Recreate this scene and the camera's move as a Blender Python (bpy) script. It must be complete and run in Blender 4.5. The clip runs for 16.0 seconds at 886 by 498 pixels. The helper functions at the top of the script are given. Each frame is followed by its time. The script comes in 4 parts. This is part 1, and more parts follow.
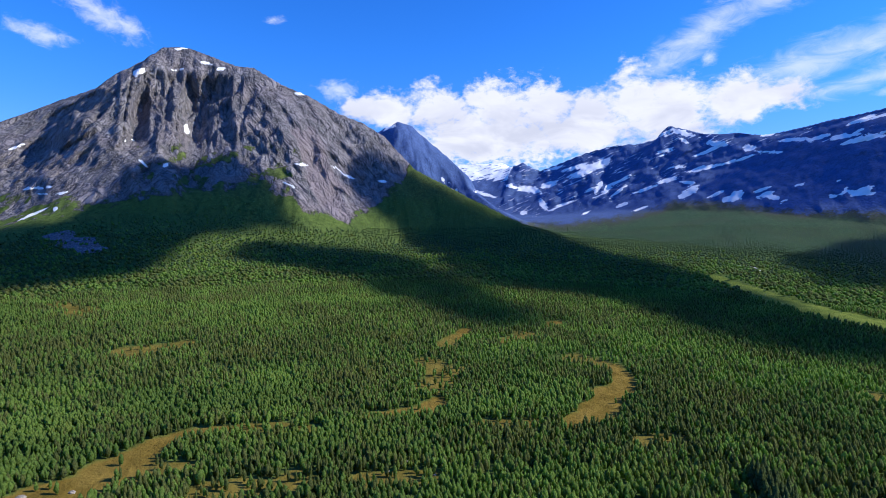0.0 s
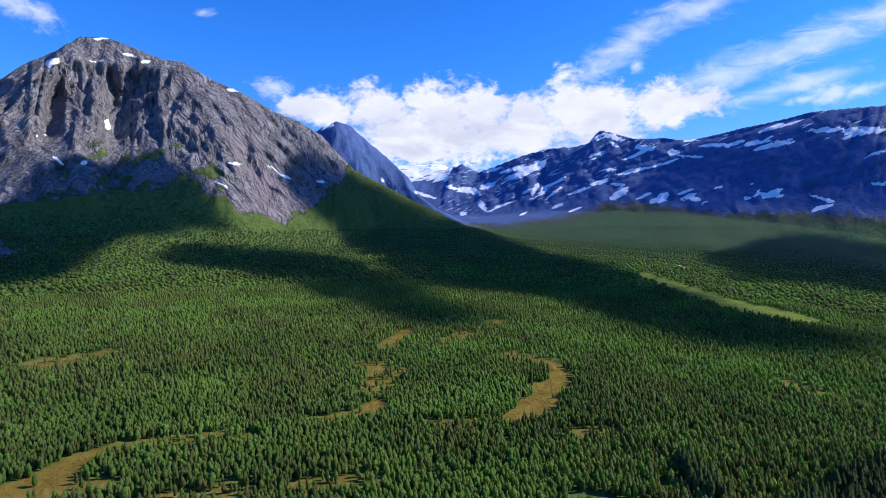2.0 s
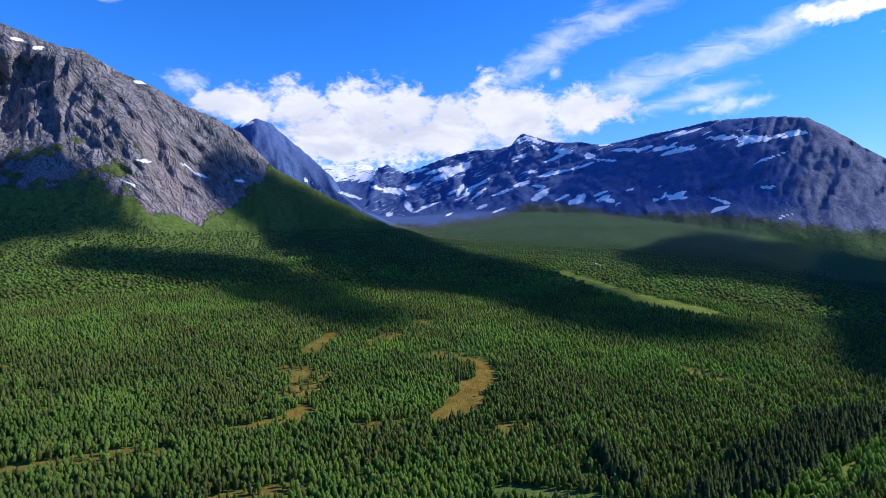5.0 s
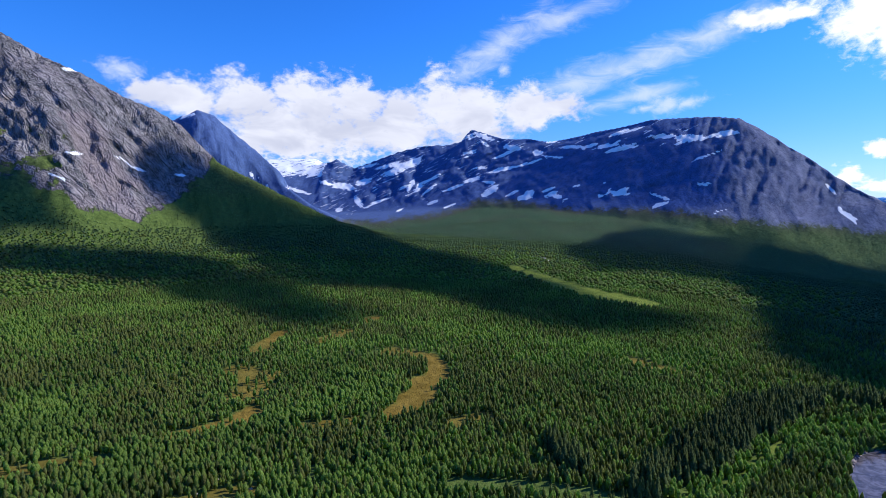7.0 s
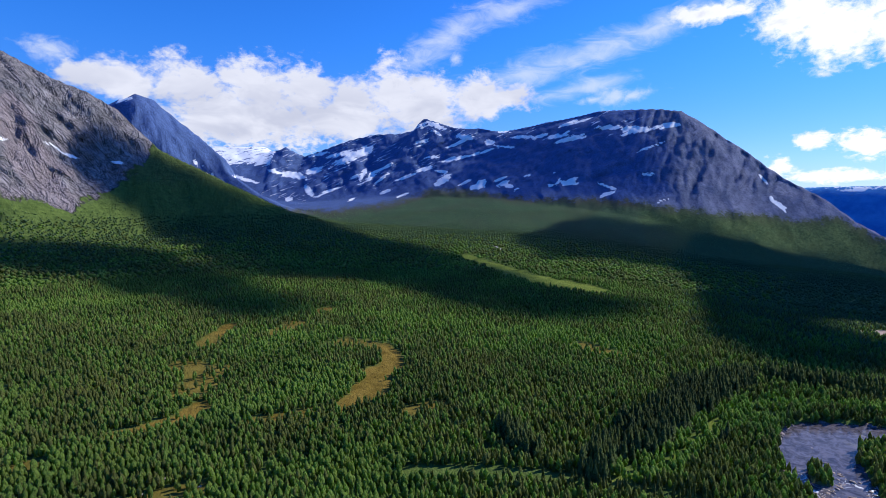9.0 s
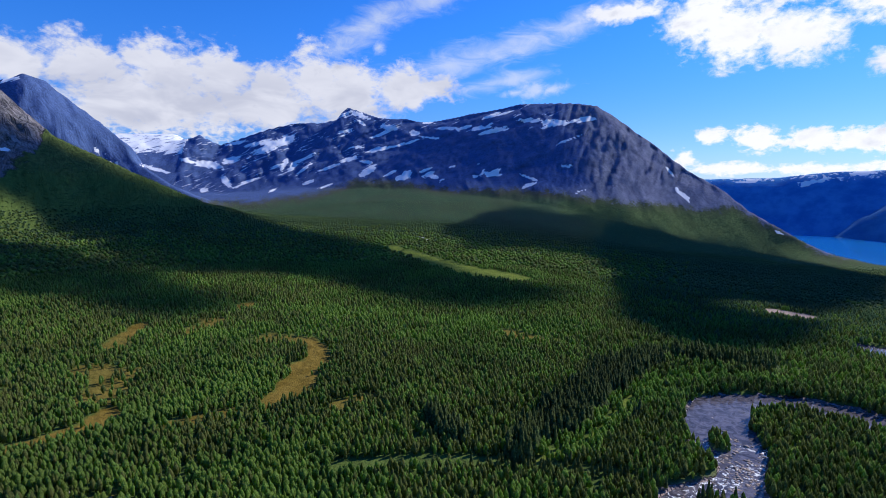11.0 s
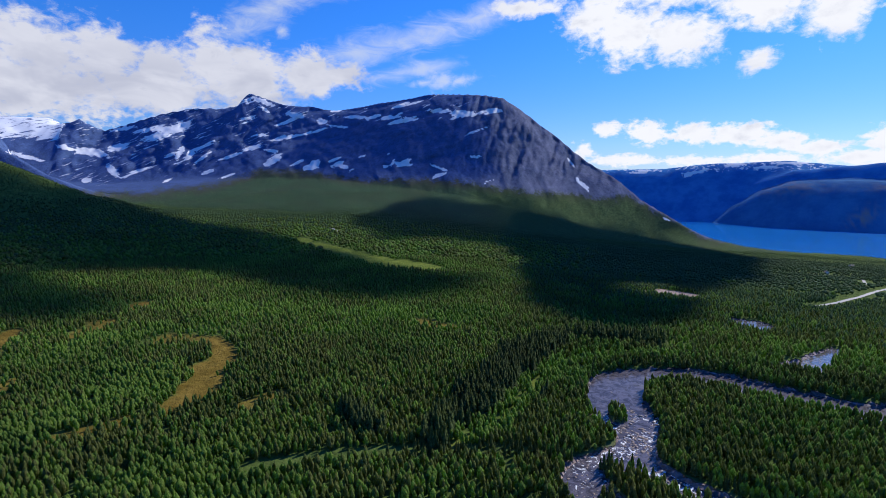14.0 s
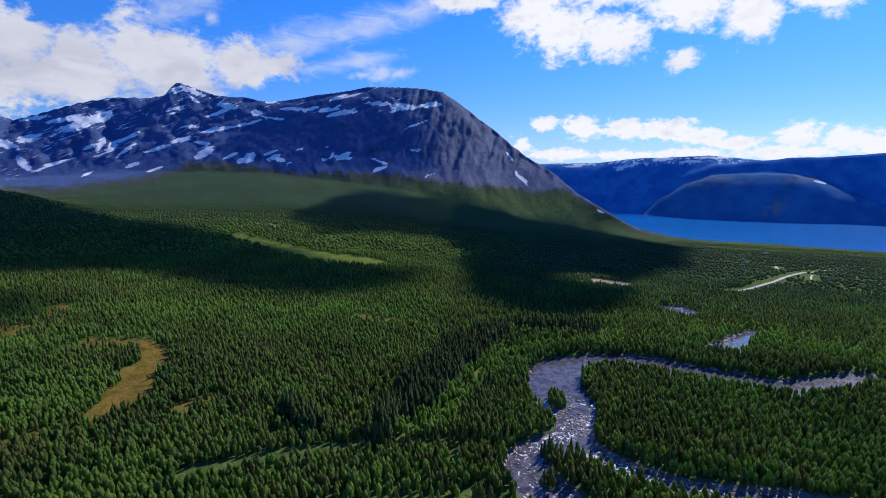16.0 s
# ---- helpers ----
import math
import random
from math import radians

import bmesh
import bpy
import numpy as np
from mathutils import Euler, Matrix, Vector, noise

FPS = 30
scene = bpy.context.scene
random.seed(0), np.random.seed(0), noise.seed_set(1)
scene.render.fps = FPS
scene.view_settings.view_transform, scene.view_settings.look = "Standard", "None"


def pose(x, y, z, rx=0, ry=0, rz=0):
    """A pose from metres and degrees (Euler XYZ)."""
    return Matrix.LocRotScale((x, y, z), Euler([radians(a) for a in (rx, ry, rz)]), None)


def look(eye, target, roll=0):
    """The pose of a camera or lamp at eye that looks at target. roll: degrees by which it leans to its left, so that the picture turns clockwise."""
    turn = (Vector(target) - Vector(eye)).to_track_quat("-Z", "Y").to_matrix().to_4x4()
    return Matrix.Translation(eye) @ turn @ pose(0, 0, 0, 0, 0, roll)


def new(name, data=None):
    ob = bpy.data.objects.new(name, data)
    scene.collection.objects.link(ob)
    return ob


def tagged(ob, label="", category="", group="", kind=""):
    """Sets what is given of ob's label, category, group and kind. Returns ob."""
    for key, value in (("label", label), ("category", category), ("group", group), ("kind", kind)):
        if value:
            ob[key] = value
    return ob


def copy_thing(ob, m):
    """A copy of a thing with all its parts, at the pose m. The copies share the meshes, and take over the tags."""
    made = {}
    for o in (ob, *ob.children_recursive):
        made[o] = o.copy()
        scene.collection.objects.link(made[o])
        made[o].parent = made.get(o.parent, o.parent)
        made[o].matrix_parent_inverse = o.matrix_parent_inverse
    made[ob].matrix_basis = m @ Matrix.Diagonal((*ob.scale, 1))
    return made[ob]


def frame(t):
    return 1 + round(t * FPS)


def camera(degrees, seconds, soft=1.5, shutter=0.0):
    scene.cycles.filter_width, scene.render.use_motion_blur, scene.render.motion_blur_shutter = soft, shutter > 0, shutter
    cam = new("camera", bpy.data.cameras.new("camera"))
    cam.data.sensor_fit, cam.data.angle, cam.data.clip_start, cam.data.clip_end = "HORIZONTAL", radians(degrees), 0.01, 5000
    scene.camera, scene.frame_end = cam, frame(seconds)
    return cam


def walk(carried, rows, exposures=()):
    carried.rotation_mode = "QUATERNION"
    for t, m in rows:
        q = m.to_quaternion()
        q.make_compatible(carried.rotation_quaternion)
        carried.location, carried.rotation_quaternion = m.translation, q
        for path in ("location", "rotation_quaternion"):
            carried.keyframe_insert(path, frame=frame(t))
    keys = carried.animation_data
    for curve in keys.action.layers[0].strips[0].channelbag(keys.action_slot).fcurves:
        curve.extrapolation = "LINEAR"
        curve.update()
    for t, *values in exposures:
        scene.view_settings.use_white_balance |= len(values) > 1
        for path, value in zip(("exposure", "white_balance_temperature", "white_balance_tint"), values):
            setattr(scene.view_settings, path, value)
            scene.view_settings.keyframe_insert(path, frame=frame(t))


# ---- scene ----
# A drone hovers at EYE and pans to the right; the lake far down the valley is z = 0.
EYE = 300.0
SUN_AZ, SUN_EL = -90.0, 36.0
cam = camera(80.0, 16.0, soft=0.7)
PATH = [
    (0.0, 0.73, -3.95), (0.5, -0.69, -3.93), (1.0, -2.44, -3.9), (1.5, -4.14, -3.88), (2.0, -5.74, -3.86), (2.5, -7.14, -3.85),
    (3.0, -8.37, -3.85), (3.5, -9.65, -3.83), (4.0, -10.88, -3.83), (6.5, -17.96, -4.0), (7.0, -19.05, -4.26), (7.5, -20.31, -4.55),
    (8.0, -22.0, -4.83), (8.5, -23.0, -5.15), (11.0, -32.15, -6.39), (11.5, -34.53, -6.62), (12.0, -36.11, -6.78), (12.5, -37.57, -6.94),
    (13.0, -38.82, -7.13), (13.5, -40.25, -7.27), (14.0, -41.74, -7.45), (14.5, -43.21, -7.63), (15.0, -44.63, -7.79), (15.5, -46.5, -7.96),
    (16.0, -48.1, -8.13)]
walk(cam, [(t, pose(1.5, 1.0, EYE, 90 + pitch, 0, yaw)) for t, yaw, pitch in PATH], 
     [(0.0, 0.32, 6250, 10), (4.0, 0.30, 6250, 10), (8.0, 0.20, 6250, 10), (11.0, 0.01, 6300, 10), (16.0, -0.10, 6300, 10)])

# ---- sky, sun and clouds in the sky ----
world = bpy.data.worlds.new("sky")
scene.world = world
world.use_nodes = True
SKY_STRENGTH, SUN_STRENGTH = 0.10, 5.0
SKY_TINT_HIGH, SKY_TINT_LOW = (0.43, 0.98, 1.82), (0.56, 0.76, 1.38)
# Clouds as bearing, height angle, half width, half height and slant, in degrees.
CUMULUS_BANK = [(9.0, 10.8, 2.4, 1.3, 0), (6.5, 10.4, 3.6, 2.2, 0), (1, 10.8, 4.2, 2.9, 0), (-5, 10.9, 5, 3.1, 0), (-10, 10.6, 4, 3.1, 0), (-14.5, 9.8, 4, 2.7, 0), (-19, 11.2, 3.6, 3.1, 0), (-23, 10.4, 4, 2.8, 0),
                (-27.5, 10.3, 4, 2.5, 0), (-31.5, 10.5, 3, 1.5, 0), (-4, 7.7, 11, 3.2, 0), (-13, 8.2, 9, 2.7, 0), (-22, 8.9, 6, 2.4, 0)]
CUMULUS_RIGHT = [(-60.5, 14.2, 4.6, 3.2, 0), (-65, 13.2, 3.6, 2.4, 0), (-57, 15.6, 4, 1.8, 0), (-50.5, 16.9, 4, 0.9, 0), (-72, 15.6, 5, 2.6, 0), (-77, 14.2, 2.6, 2.6, 0), (-82.5, 14.8, 2.6, 2.0, 0),
                 (-66, 18, 12, 2.4, 0), (-80, 18, 8, 2.2, 0), (-71.6, 10.6, 1.8, 1.2, 25), (-90, 16, 4, 2.5, 0)]
CUMULUS_LOW = [(-58.8, 5.1, 1.5, 0.8, 0), (-62.5, 4.7, 2.4, 1.2, 0), (-66.5, 4.5, 3.0, 1.1, 0), (-70.5, 4.3, 3.0, 1.1, 0), (-74, 3.5, 2.6, 1.0, 0), (-77, 2.8, 2.6, 0.9, 0), (-81.7, 3.4, 2.2, 1.2, 0),
               (-84.8, 2.9, 2.0, 1.1, 0), (-60, 2.0, 4, 0.6, 0), (-66, 1.8, 4, 0.6, 0), (-73, 1.9, 4, 0.6, 0), (-80, 1.9, 5, 0.7, 0), (-56.3, 3.0, 1.4, 0.9, 0), (-88, 2.4, 5, 1.1, 0)]
CUMULUS_LEFT = [(-41.6, 10.3, 1.8, 0.9, 0), (-43.6, 10.2, 2.2, 0.5, 10), (-39.5, 10.0, 1.4, 0.4, 10), (11.6, 12.5, 1.9, 0.9, 0), (33.4, 17.4, 3.4, 1.0, -28), (31.0, 16.4, 1.8, 0.8, -20), (37.2, 14.8, 1.8, 0.7, -10),
                (18.1, 18.7, 0.8, 0.35, 8), (-25.5, 14.4, 0.6, 0.7, 0)]
CIRRUS = [(-24.7, 16.4, 5.6, 1.3, 29), (-31.5, 19.0, 4.5, 1.0, 12), (-37.5, 14.1, 8.8, 1.3, 13), (-33.0, 12.8, 4.5, 1.2, 10), (-38.8, 11.2, 4.2, 0.7, 9), (-45.5, 16.2, 4.5, 1.0, 18)]


class Nodes:
    """Short hand for building a node tree."""

    def __init__(self, tree):
        self.tree = tree
        tree.nodes.clear()

    def add(self, kind, inputs=()):
        node = self.tree.nodes.new(kind)
        for key, value in dict(inputs).items():
            self.put(node.inputs[key], value)
        return node

    def put(self, socket, value):
        if isinstance(value, bpy.types.NodeSocket):
            self.tree.links.new(value, socket)
        elif isinstance(value, bpy.types.Node):
            self.tree.links.new(value.outputs[0], socket)
        else:
            socket.default_value = value

    def math(self, op, a, b=0.0, c=0.0, clamp=False):
        node = self.add("ShaderNodeMath", {0: a, 1: b, 2: c})
        node.operation, node.use_clamp = op, clamp
        return node.outputs[0]

    def ramp(self, value, a, b, lo=0.0, hi=1.0):
        """lo to hi, smoothly, as value goes from a to b."""
        node = self.add("ShaderNodeMapRange", {0: value, 1: a, 2: b, 3: lo, 4: hi})
        node.interpolation_type = "SMOOTHSTEP"
        return node.outputs[0]

    def noise(self, vector, scale, detail=4.0, rough=0.55, warp=0.0):
        return self.add("ShaderNodeTexNoise", {"Vector": vector, "Scale": scale, "Detail": detail, "Roughness": rough, "Distortion": warp}).outputs[0]

    def mix(self, fac, a, b, blend="MIX"):
        node = self.add("ShaderNodeMix")
        node.data_type, node.blend_type = "RGBA", blend
        for socket, value in zip((node.inputs[0], node.inputs[6], node.inputs[7]), (fac, a, b)):
            self.put(socket, value)
        return node.outputs[2]


def rgb(r, g, b):
    return (r, g, b, 1.0)


def build_sky():
    n = Nodes(world.node_tree)
    sky = n.add("ShaderNodeTexSky")
    sky.sky_type, sky.sun_disc, sky.sun_elevation, sky.sun_rotation = "NISHITA", False, radians(SUN_EL), radians(-SUN_AZ)
    sky.altitude, sky.air_density, sky.dust_density, sky.ozone_density = 400.0, 1.0, 0.2, 2.5
    rich = n.add("ShaderNodeHueSaturation", {"Saturation": 1.25, "Color": sky})
    way = n.add("ShaderNodeSeparateXYZ", {0: n.add("ShaderNodeTexCoord").outputs["Generated"]})
    x, y, z = way.outputs
    tint = n.mix(n.ramp(z, 0.02, 0.30), rgb(*SKY_TINT_LOW), rgb(*SKY_TINT_HIGH))
    deep = n.mix(1.0, rich.outputs[0], tint, "MULTIPLY")
    az = n.math("MULTIPLY", n.math("ARCTAN2", n.math("MULTIPLY", x, -1.0), y), 180 / math.pi)
    el = n.math("MULTIPLY", n.math("ARCSINE", z), 180 / math.pi)
    where = n.add("ShaderNodeCombineXYZ", {0: az, 1: el}).outputs[0]

    def field(blobs):
        total = None
        for a, e, w, h, slant in blobs:
            spot = n.add("ShaderNodeMapping", {"Vector": where, "Location": (a, e, 0), "Rotation": (0, 0, radians(-slant)), "Scale": (w, h, 1)})
            spot.vector_type = "TEXTURE"
            size = n.add("ShaderNodeVectorMath", {0: spot})
            size.operation = "LENGTH"
            inside = n.math("SUBTRACT", 1.0, size.outputs["Value"])
            total = inside if total is None else n.math("SMOOTH_MAX", total, inside, 0.25)
        return total

    puffs = n.add("ShaderNodeMapping", {"Vector": where, "Scale": (0.30, 0.42, 1)})
    billow = n.noise(puffs, 1.0, 9.0, 0.58, 0.3)
    shifted = n.add("ShaderNodeMapping", {"Vector": where, "Location": (0.10, 0.30, 0), "Scale": (0.30, 0.42, 1)})
    billow_lit = n.noise(shifted, 1.0, 5.0, 0.5, 0.3)
    cumulus = field(CUMULUS_BANK + CUMULUS_RIGHT + CUMULUS_LOW)
    shreds = n.noise(n.add("ShaderNodeMapping", {"Vector": where, "Scale": (0.9, 1.3, 1)}), 1.0, 6.0, 0.62, 0.5)
    dense = n.math("ADD", cumulus, n.math("MULTIPLY", n.math("SUBTRACT", billow, 0.5), 1.9))
    dense = n.math("ADD", dense, n.math("MULTIPLY", n.math("SUBTRACT", shreds, 0.5), n.ramp(el, 7.5, 5.5, 0.9, 1.3)))
    knobs = n.noise(n.add("ShaderNodeMapping", {"Vector": where, "Scale": (1.1, 2.0, 1)}), 1.0, 5.0, 0.6, 0.3)
    dense = n.math("ADD", dense, n.math("MULTIPLY", n.math("SUBTRACT", knobs, 0.5), n.ramp(el, 7.5, 5.5, 0.5, 1.4)))
    cover = n.ramp(dense, -0.14, 0.50)
    relief = n.math("SUBTRACT", billow, billow_lit)
    grey = n.ramp(n.math("ADD", n.math("MULTIPLY", dense, 0.10), n.math("MULTIPLY", relief, 1.3)), 0.05, 0.75)
    shade = n.math("MULTIPLY", n.ramp(el, 14.0, 8.5), n.ramp(el, 5.0, 6.5))
    shade = n.math("MULTIPLY", shade, n.ramp(n.noise(n.add("ShaderNodeMapping", {"Vector": where, "Scale": (0.13, 0.3, 1)}), 1.0, 4.0, 0.55, 0.4), 0.36, 0.62))
    grey = n.math("MULTIPLY", grey, n.ramp(el, 4.0, 8.0, 0.75, 1.0))
    grey = n.math("MAXIMUM", grey, n.math("MULTIPLY", shade, 0.6))
    tone = n.mix(grey, rgb(1.0, 1.0, 1.02), rgb(0.56, 0.59, 0.70))
    strands = n.add("ShaderNodeMapping", {"Vector": where, "Rotation": (0, 0, radians(18)), "Scale": (0.26, 0.70, 1)})
    wisps = n.noise(strands, 1.0, 7.0, 0.62, 0.8)
    thin = n.math("ADD", field(CIRRUS), n.math("MULTIPLY", n.math("SUBTRACT", wisps, 0.5), 3.0))
    veil = n.ramp(thin, -0.7, 1.4, 0.0, 0.66)
    faint = n.math("ADD", field(CUMULUS_LEFT), n.math("MULTIPLY", n.math("SUBTRACT", shreds, 0.5), 2.4))
    faint = n.math("ADD", faint, n.math("MULTIPLY", n.math("SUBTRACT", billow, 0.5), 1.6))
    veil = n.math("MAXIMUM", veil, n.ramp(faint, -0.5, 1.3, 0.0, 0.68))
    lit = n.mix(veil, deep, rgb(7.5, 7.9, 8.6))
    lit = n.mix(cover, lit, n.mix(1.0, tone, n.mix(n.ramp(az, -35.0, -60.0), rgb(7.55, 7.65, 8.4), rgb(10.0, 10.0, 10.2)), "MULTIPLY"))
    back = n.add("ShaderNodeBackground", {"Color": lit, "Strength": SKY_STRENGTH})
    n.add("ShaderNodeOutputWorld", {"Surface": back})


build_sky()
sun = new("sun", bpy.data.lights.new("sun", "SUN"))
sun.data.energy, sun.data.angle, sun.data.color = SUN_STRENGTH, radians(0.53), (1.0, 0.93, 0.82)
TO_SUN = Vector((-math.sin(radians(SUN_AZ)) * math.cos(radians(SUN_EL)), math.cos(radians(SUN_AZ)) * math.cos(radians(SUN_EL)), math.sin(radians(SUN_EL))))
sun.matrix_world = look(TO_SUN * 4000, (0, 0, 0))
scene.view_settings.exposure = 0.0


# ---- materials ----
def material(name):
    m = bpy.data.materials.new(name)
    m.use_nodes = True
    return m, Nodes(m.node_tree)


def finish(n, color, rough=0.9, height=None, strength=0.3, distance=1.0, spec=0.2, **more):
    inputs = {"Base Color": color, "Roughness": rough, "Specular IOR Level": spec}
    inputs.update({key.replace("_", " "): value for key, value in more.items()})
    if height is not None:
        inputs["Normal"] = n.add("ShaderNodeBump", {"Height": height, "Strength": strength, "Distance": distance})
    n.add("ShaderNodeOutputMaterial", {"Surface": n.add("ShaderNodeBsdfPrincipled", inputs)})


def named(n, name):
    node = n.add("ShaderNodeAttribute")
    node.attribute_name = name
    return node.outputs["Fac"]


def land_material():
    m, n = material("land")
    at = n.add("ShaderNodeTexCoord").outputs["Object"]
    snow, veg, bog, grass, scree, sand = (named(n, k) for k in ("snow", "veg", "bog", "grass", "scree", "sand"))
    # bare rock: stained faces crossed by dark joints, slabs that lean and flutes that run down
    slabs = n.noise(at, 0.006, 6.0, 0.6, 0.4)
    stain = n.noise(n.add("ShaderNodeMapping", {"Vector": at, "Scale": (1, 1, 0.5)}), 0.016, 6.0, 0.58, 0.5)
    grain = n.noise(n.add("ShaderNodeMapping", {"Vector": at, "Scale": (1, 1, 0.5)}), 0.13, 6.0, 0.75, 0.5)
    def fluted(tilt):
        turned = n.add("ShaderNodeMapping", {"Vector": at, "Rotation": (0, radians(tilt), 0)})
        return n.noise(n.add("ShaderNodeMapping", {"Vector": turned, "Scale": (0.062, 0.04, 0.007)}), 1.0, 3.0, 0.5, 0.25)

    east, north, _ = n.add("ShaderNodeSeparateXYZ", {0: at}).outputs
    flank = n.math("ADD", east, n.math("MULTIPLY", north, 0.50))
    joints = n.mix(n.ramp(flank, -60.0, 60.0), fluted(-34), n.mix(n.ramp(slabs, 0.47, 0.53), fluted(12), fluted(36)))
    line = n.math("ABSOLUTE", n.math("SUBTRACT", joints, 0.5))
    crack = n.math("ABSOLUTE", n.math("SUBTRACT", n.noise(at, 0.020, 6.0, 0.62, 0.4), 0.5))
    rock = n.mix(n.ramp(stain, 0.32, 0.66), rgb(0.150, 0.150, 0.165), rgb(0.275, 0.26, 0.275))
    rock = n.mix(n.ramp(slabs, 0.45, 0.60, 0, 0.5), rock, rgb(0.25, 0.222, 0.238))
    rock = n.mix(n.ramp(grain, 0.50, 0.36, 0, 0.55), rock, rgb(0.085, 0.082, 0.09))
    rock = n.mix(n.ramp(grain, 0.54, 0.66, 0, 0.55), rock, rgb(0.33, 0.31, 0.315))
    rock = n.mix(n.ramp(line, 0.030, 0.004, 0, 0.5), rock, rgb(0.035, 0.035, 0.042))
    rock = n.mix(n.ramp(crack, 0.018, 0.002, 0, 0.65), rock, rgb(0.04, 0.04, 0.046))
    rubble = n.mix(n.ramp(n.noise(at, 0.25, 6.0, 0.8), 0.35, 0.65), rgb(0.12, 0.105, 0.115), rgb(0.33, 0.285, 0.30))
    rock = n.mix(scree, rock, rubble)
    # blue haze of distance, put into the rock colour and flattening its contrast
    hazed = n.mix(1.0, n.mix(0.42, rock, rgb(0.24, 0.22, 0.22)), rgb(0.34, 0.59, 1.26), "MULTIPLY")
    rock = n.mix(named(n, "hazed"), rock, hazed)
    # far woods and scrub
    clumps = n.noise(at, 0.10, 6.0, 0.7)
    patches = n.noise(at, 0.007, 5.0, 0.6)
    woods = n.mix(n.ramp(clumps, 0.35, 0.65), rgb(0.050, 0.080, 0.022), rgb(0.115, 0.165, 0.042))
    woods = n.mix(n.ramp(patches, 0.40, 0.68, 0, 0.6), woods, rgb(0.085, 0.125, 0.030))
    # ground of the farther slopes, its green shifted towards blue as haze
    hazy = n.mix(n.ramp(clumps, 0.35, 0.65), rgb(0.030, 0.064, 0.036), rgb(0.078, 0.130, 0.070))
    hazy = n.mix(n.ramp(patches, 0.42, 0.62, 0, 0.5), hazy, rgb(0.056, 0.072, 0.044))
    woods = n.mix(named(n, "hazed"), woods, hazy)
    # beyond the lake the woods are coloured blue, standing in for air haze
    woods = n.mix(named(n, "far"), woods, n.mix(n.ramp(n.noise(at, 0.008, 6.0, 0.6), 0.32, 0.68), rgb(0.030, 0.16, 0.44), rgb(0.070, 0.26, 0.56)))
    tuft = n.noise(at, 0.6, 6.0, 0.7)
    moor = n.mix(n.ramp(n.noise(at, 0.05, 6.0, 0.65, 0.6), 0.35, 0.65), rgb(0.135, 0.092, 0.018), rgb(0.215, 0.148, 0.033))
    moor = n.mix(n.ramp(tuft, 0.50, 0.75, 0, 0.5), moor, rgb(0.13, 0.13, 0.02))
    mead = n.mix(n.ramp(n.noise(at, 0.05, 6.0, 0.65), 0.35, 0.65), rgb(0.095, 0.135, 0.024), rgb(0.155, 0.19, 0.036))
    green = n.mix(bog, woods, moor)
    green = n.mix(grass, green, mead)
    soil = n.mix(tuft, rgb(0.28, 0.20, 0.165), rgb(0.44, 0.34, 0.29))
    height = n.add("ShaderNodeSeparateXYZ", {0: at}).outputs[2]
    heath = n.mix(n.ramp(clumps, 0.35, 0.65), rgb(0.045, 0.065, 0.024), rgb(0.115, 0.150, 0.045))
    green = n.mix(n.math("MULTIPLY", n.math("SUBTRACT", 1.0, n.math("MAXIMUM", named(n, "far"), named(n, "hazed"))), n.ramp(n.math("ADD", height, n.math("MULTIPLY", n.noise(at, 0.012, 5.0, 0.6), 120.0)), 385.0, 440.0, 0, 0.85)), green, heath)
    fringe = n.mix(named(n, "hazed"), n.noise(at, 0.035, 7.0, 0.7), n.noise(at, 0.11, 6.0, 0.75))
    edge = n.math("ADD", veg, n.math("MULTIPLY", n.math("SUBTRACT", fringe, 0.5), n.ramp(named(n, "hazed"), 0, 1, 2.0, 1.3)))
    sparse = n.math("MULTIPLY", n.ramp(veg, 0.98, 0.60), named(n, "hazed"))
    green = n.mix(n.math("MULTIPLY", sparse, 0.75), green, rgb(0.070, 0.068, 0.052))
    color = n.mix(n.ramp(edge, 0.34, 0.66), rock, green)
    color = n.mix(sand, color, soil)
    # snow lies along strata that rise to the east
    strata = n.add("ShaderNodeMapping", {"Vector": n.add("ShaderNodeMapping", {"Vector": at, "Rotation": (0, 0, radians(35))}), "Rotation": (0, radians(27), 0)})
    bands = n.noise(n.add("ShaderNodeMapping", {"Vector": strata, "Scale": (0.010, 0.010, 0.075)}), 1.0, 7.0, 0.64, 0.3)
    ragged = n.mix(named(n, "hazed"), n.noise(at, 0.03, 8.0, 0.65), bands)
    drift = n.math("ADD", snow, n.math("MULTIPLY", n.math("SUBTRACT", ragged, 0.5), n.ramp(named(n, "hazed"), 0, 1, 1.0, 1.5)))
    white = n.ramp(drift, 0.475, 0.525)
    color = n.mix(white, color, rgb(0.82, 0.84, 0.88))
    relief = n.math("ADD", n.math("MULTIPLY", stain, 4.0), n.math("MULTIPLY", grain, 1.2))
    relief = n.math("ADD", relief, n.math("ADD", n.ramp(line, 0.0, 0.10, 0.0, 5.0), n.ramp(crack, 0.0, 0.08, 0.0, 4.0)))
    relief = n.math("MULTIPLY", relief, n.ramp(named(n, "hazed"), 0.0, 0.5, 1.0, 0.14))
    bumps = n.mix(n.ramp(edge, 0.42, 0.58), relief, n.math("MULTIPLY", clumps, 2.5))
    bumps = n.math("MULTIPLY", bumps, n.ramp(white, 0.0, 1.0, 1.0, 0.15))
    finish(n, color, 0.95, bumps, 1.0, 1.0, 0.02)
    return m


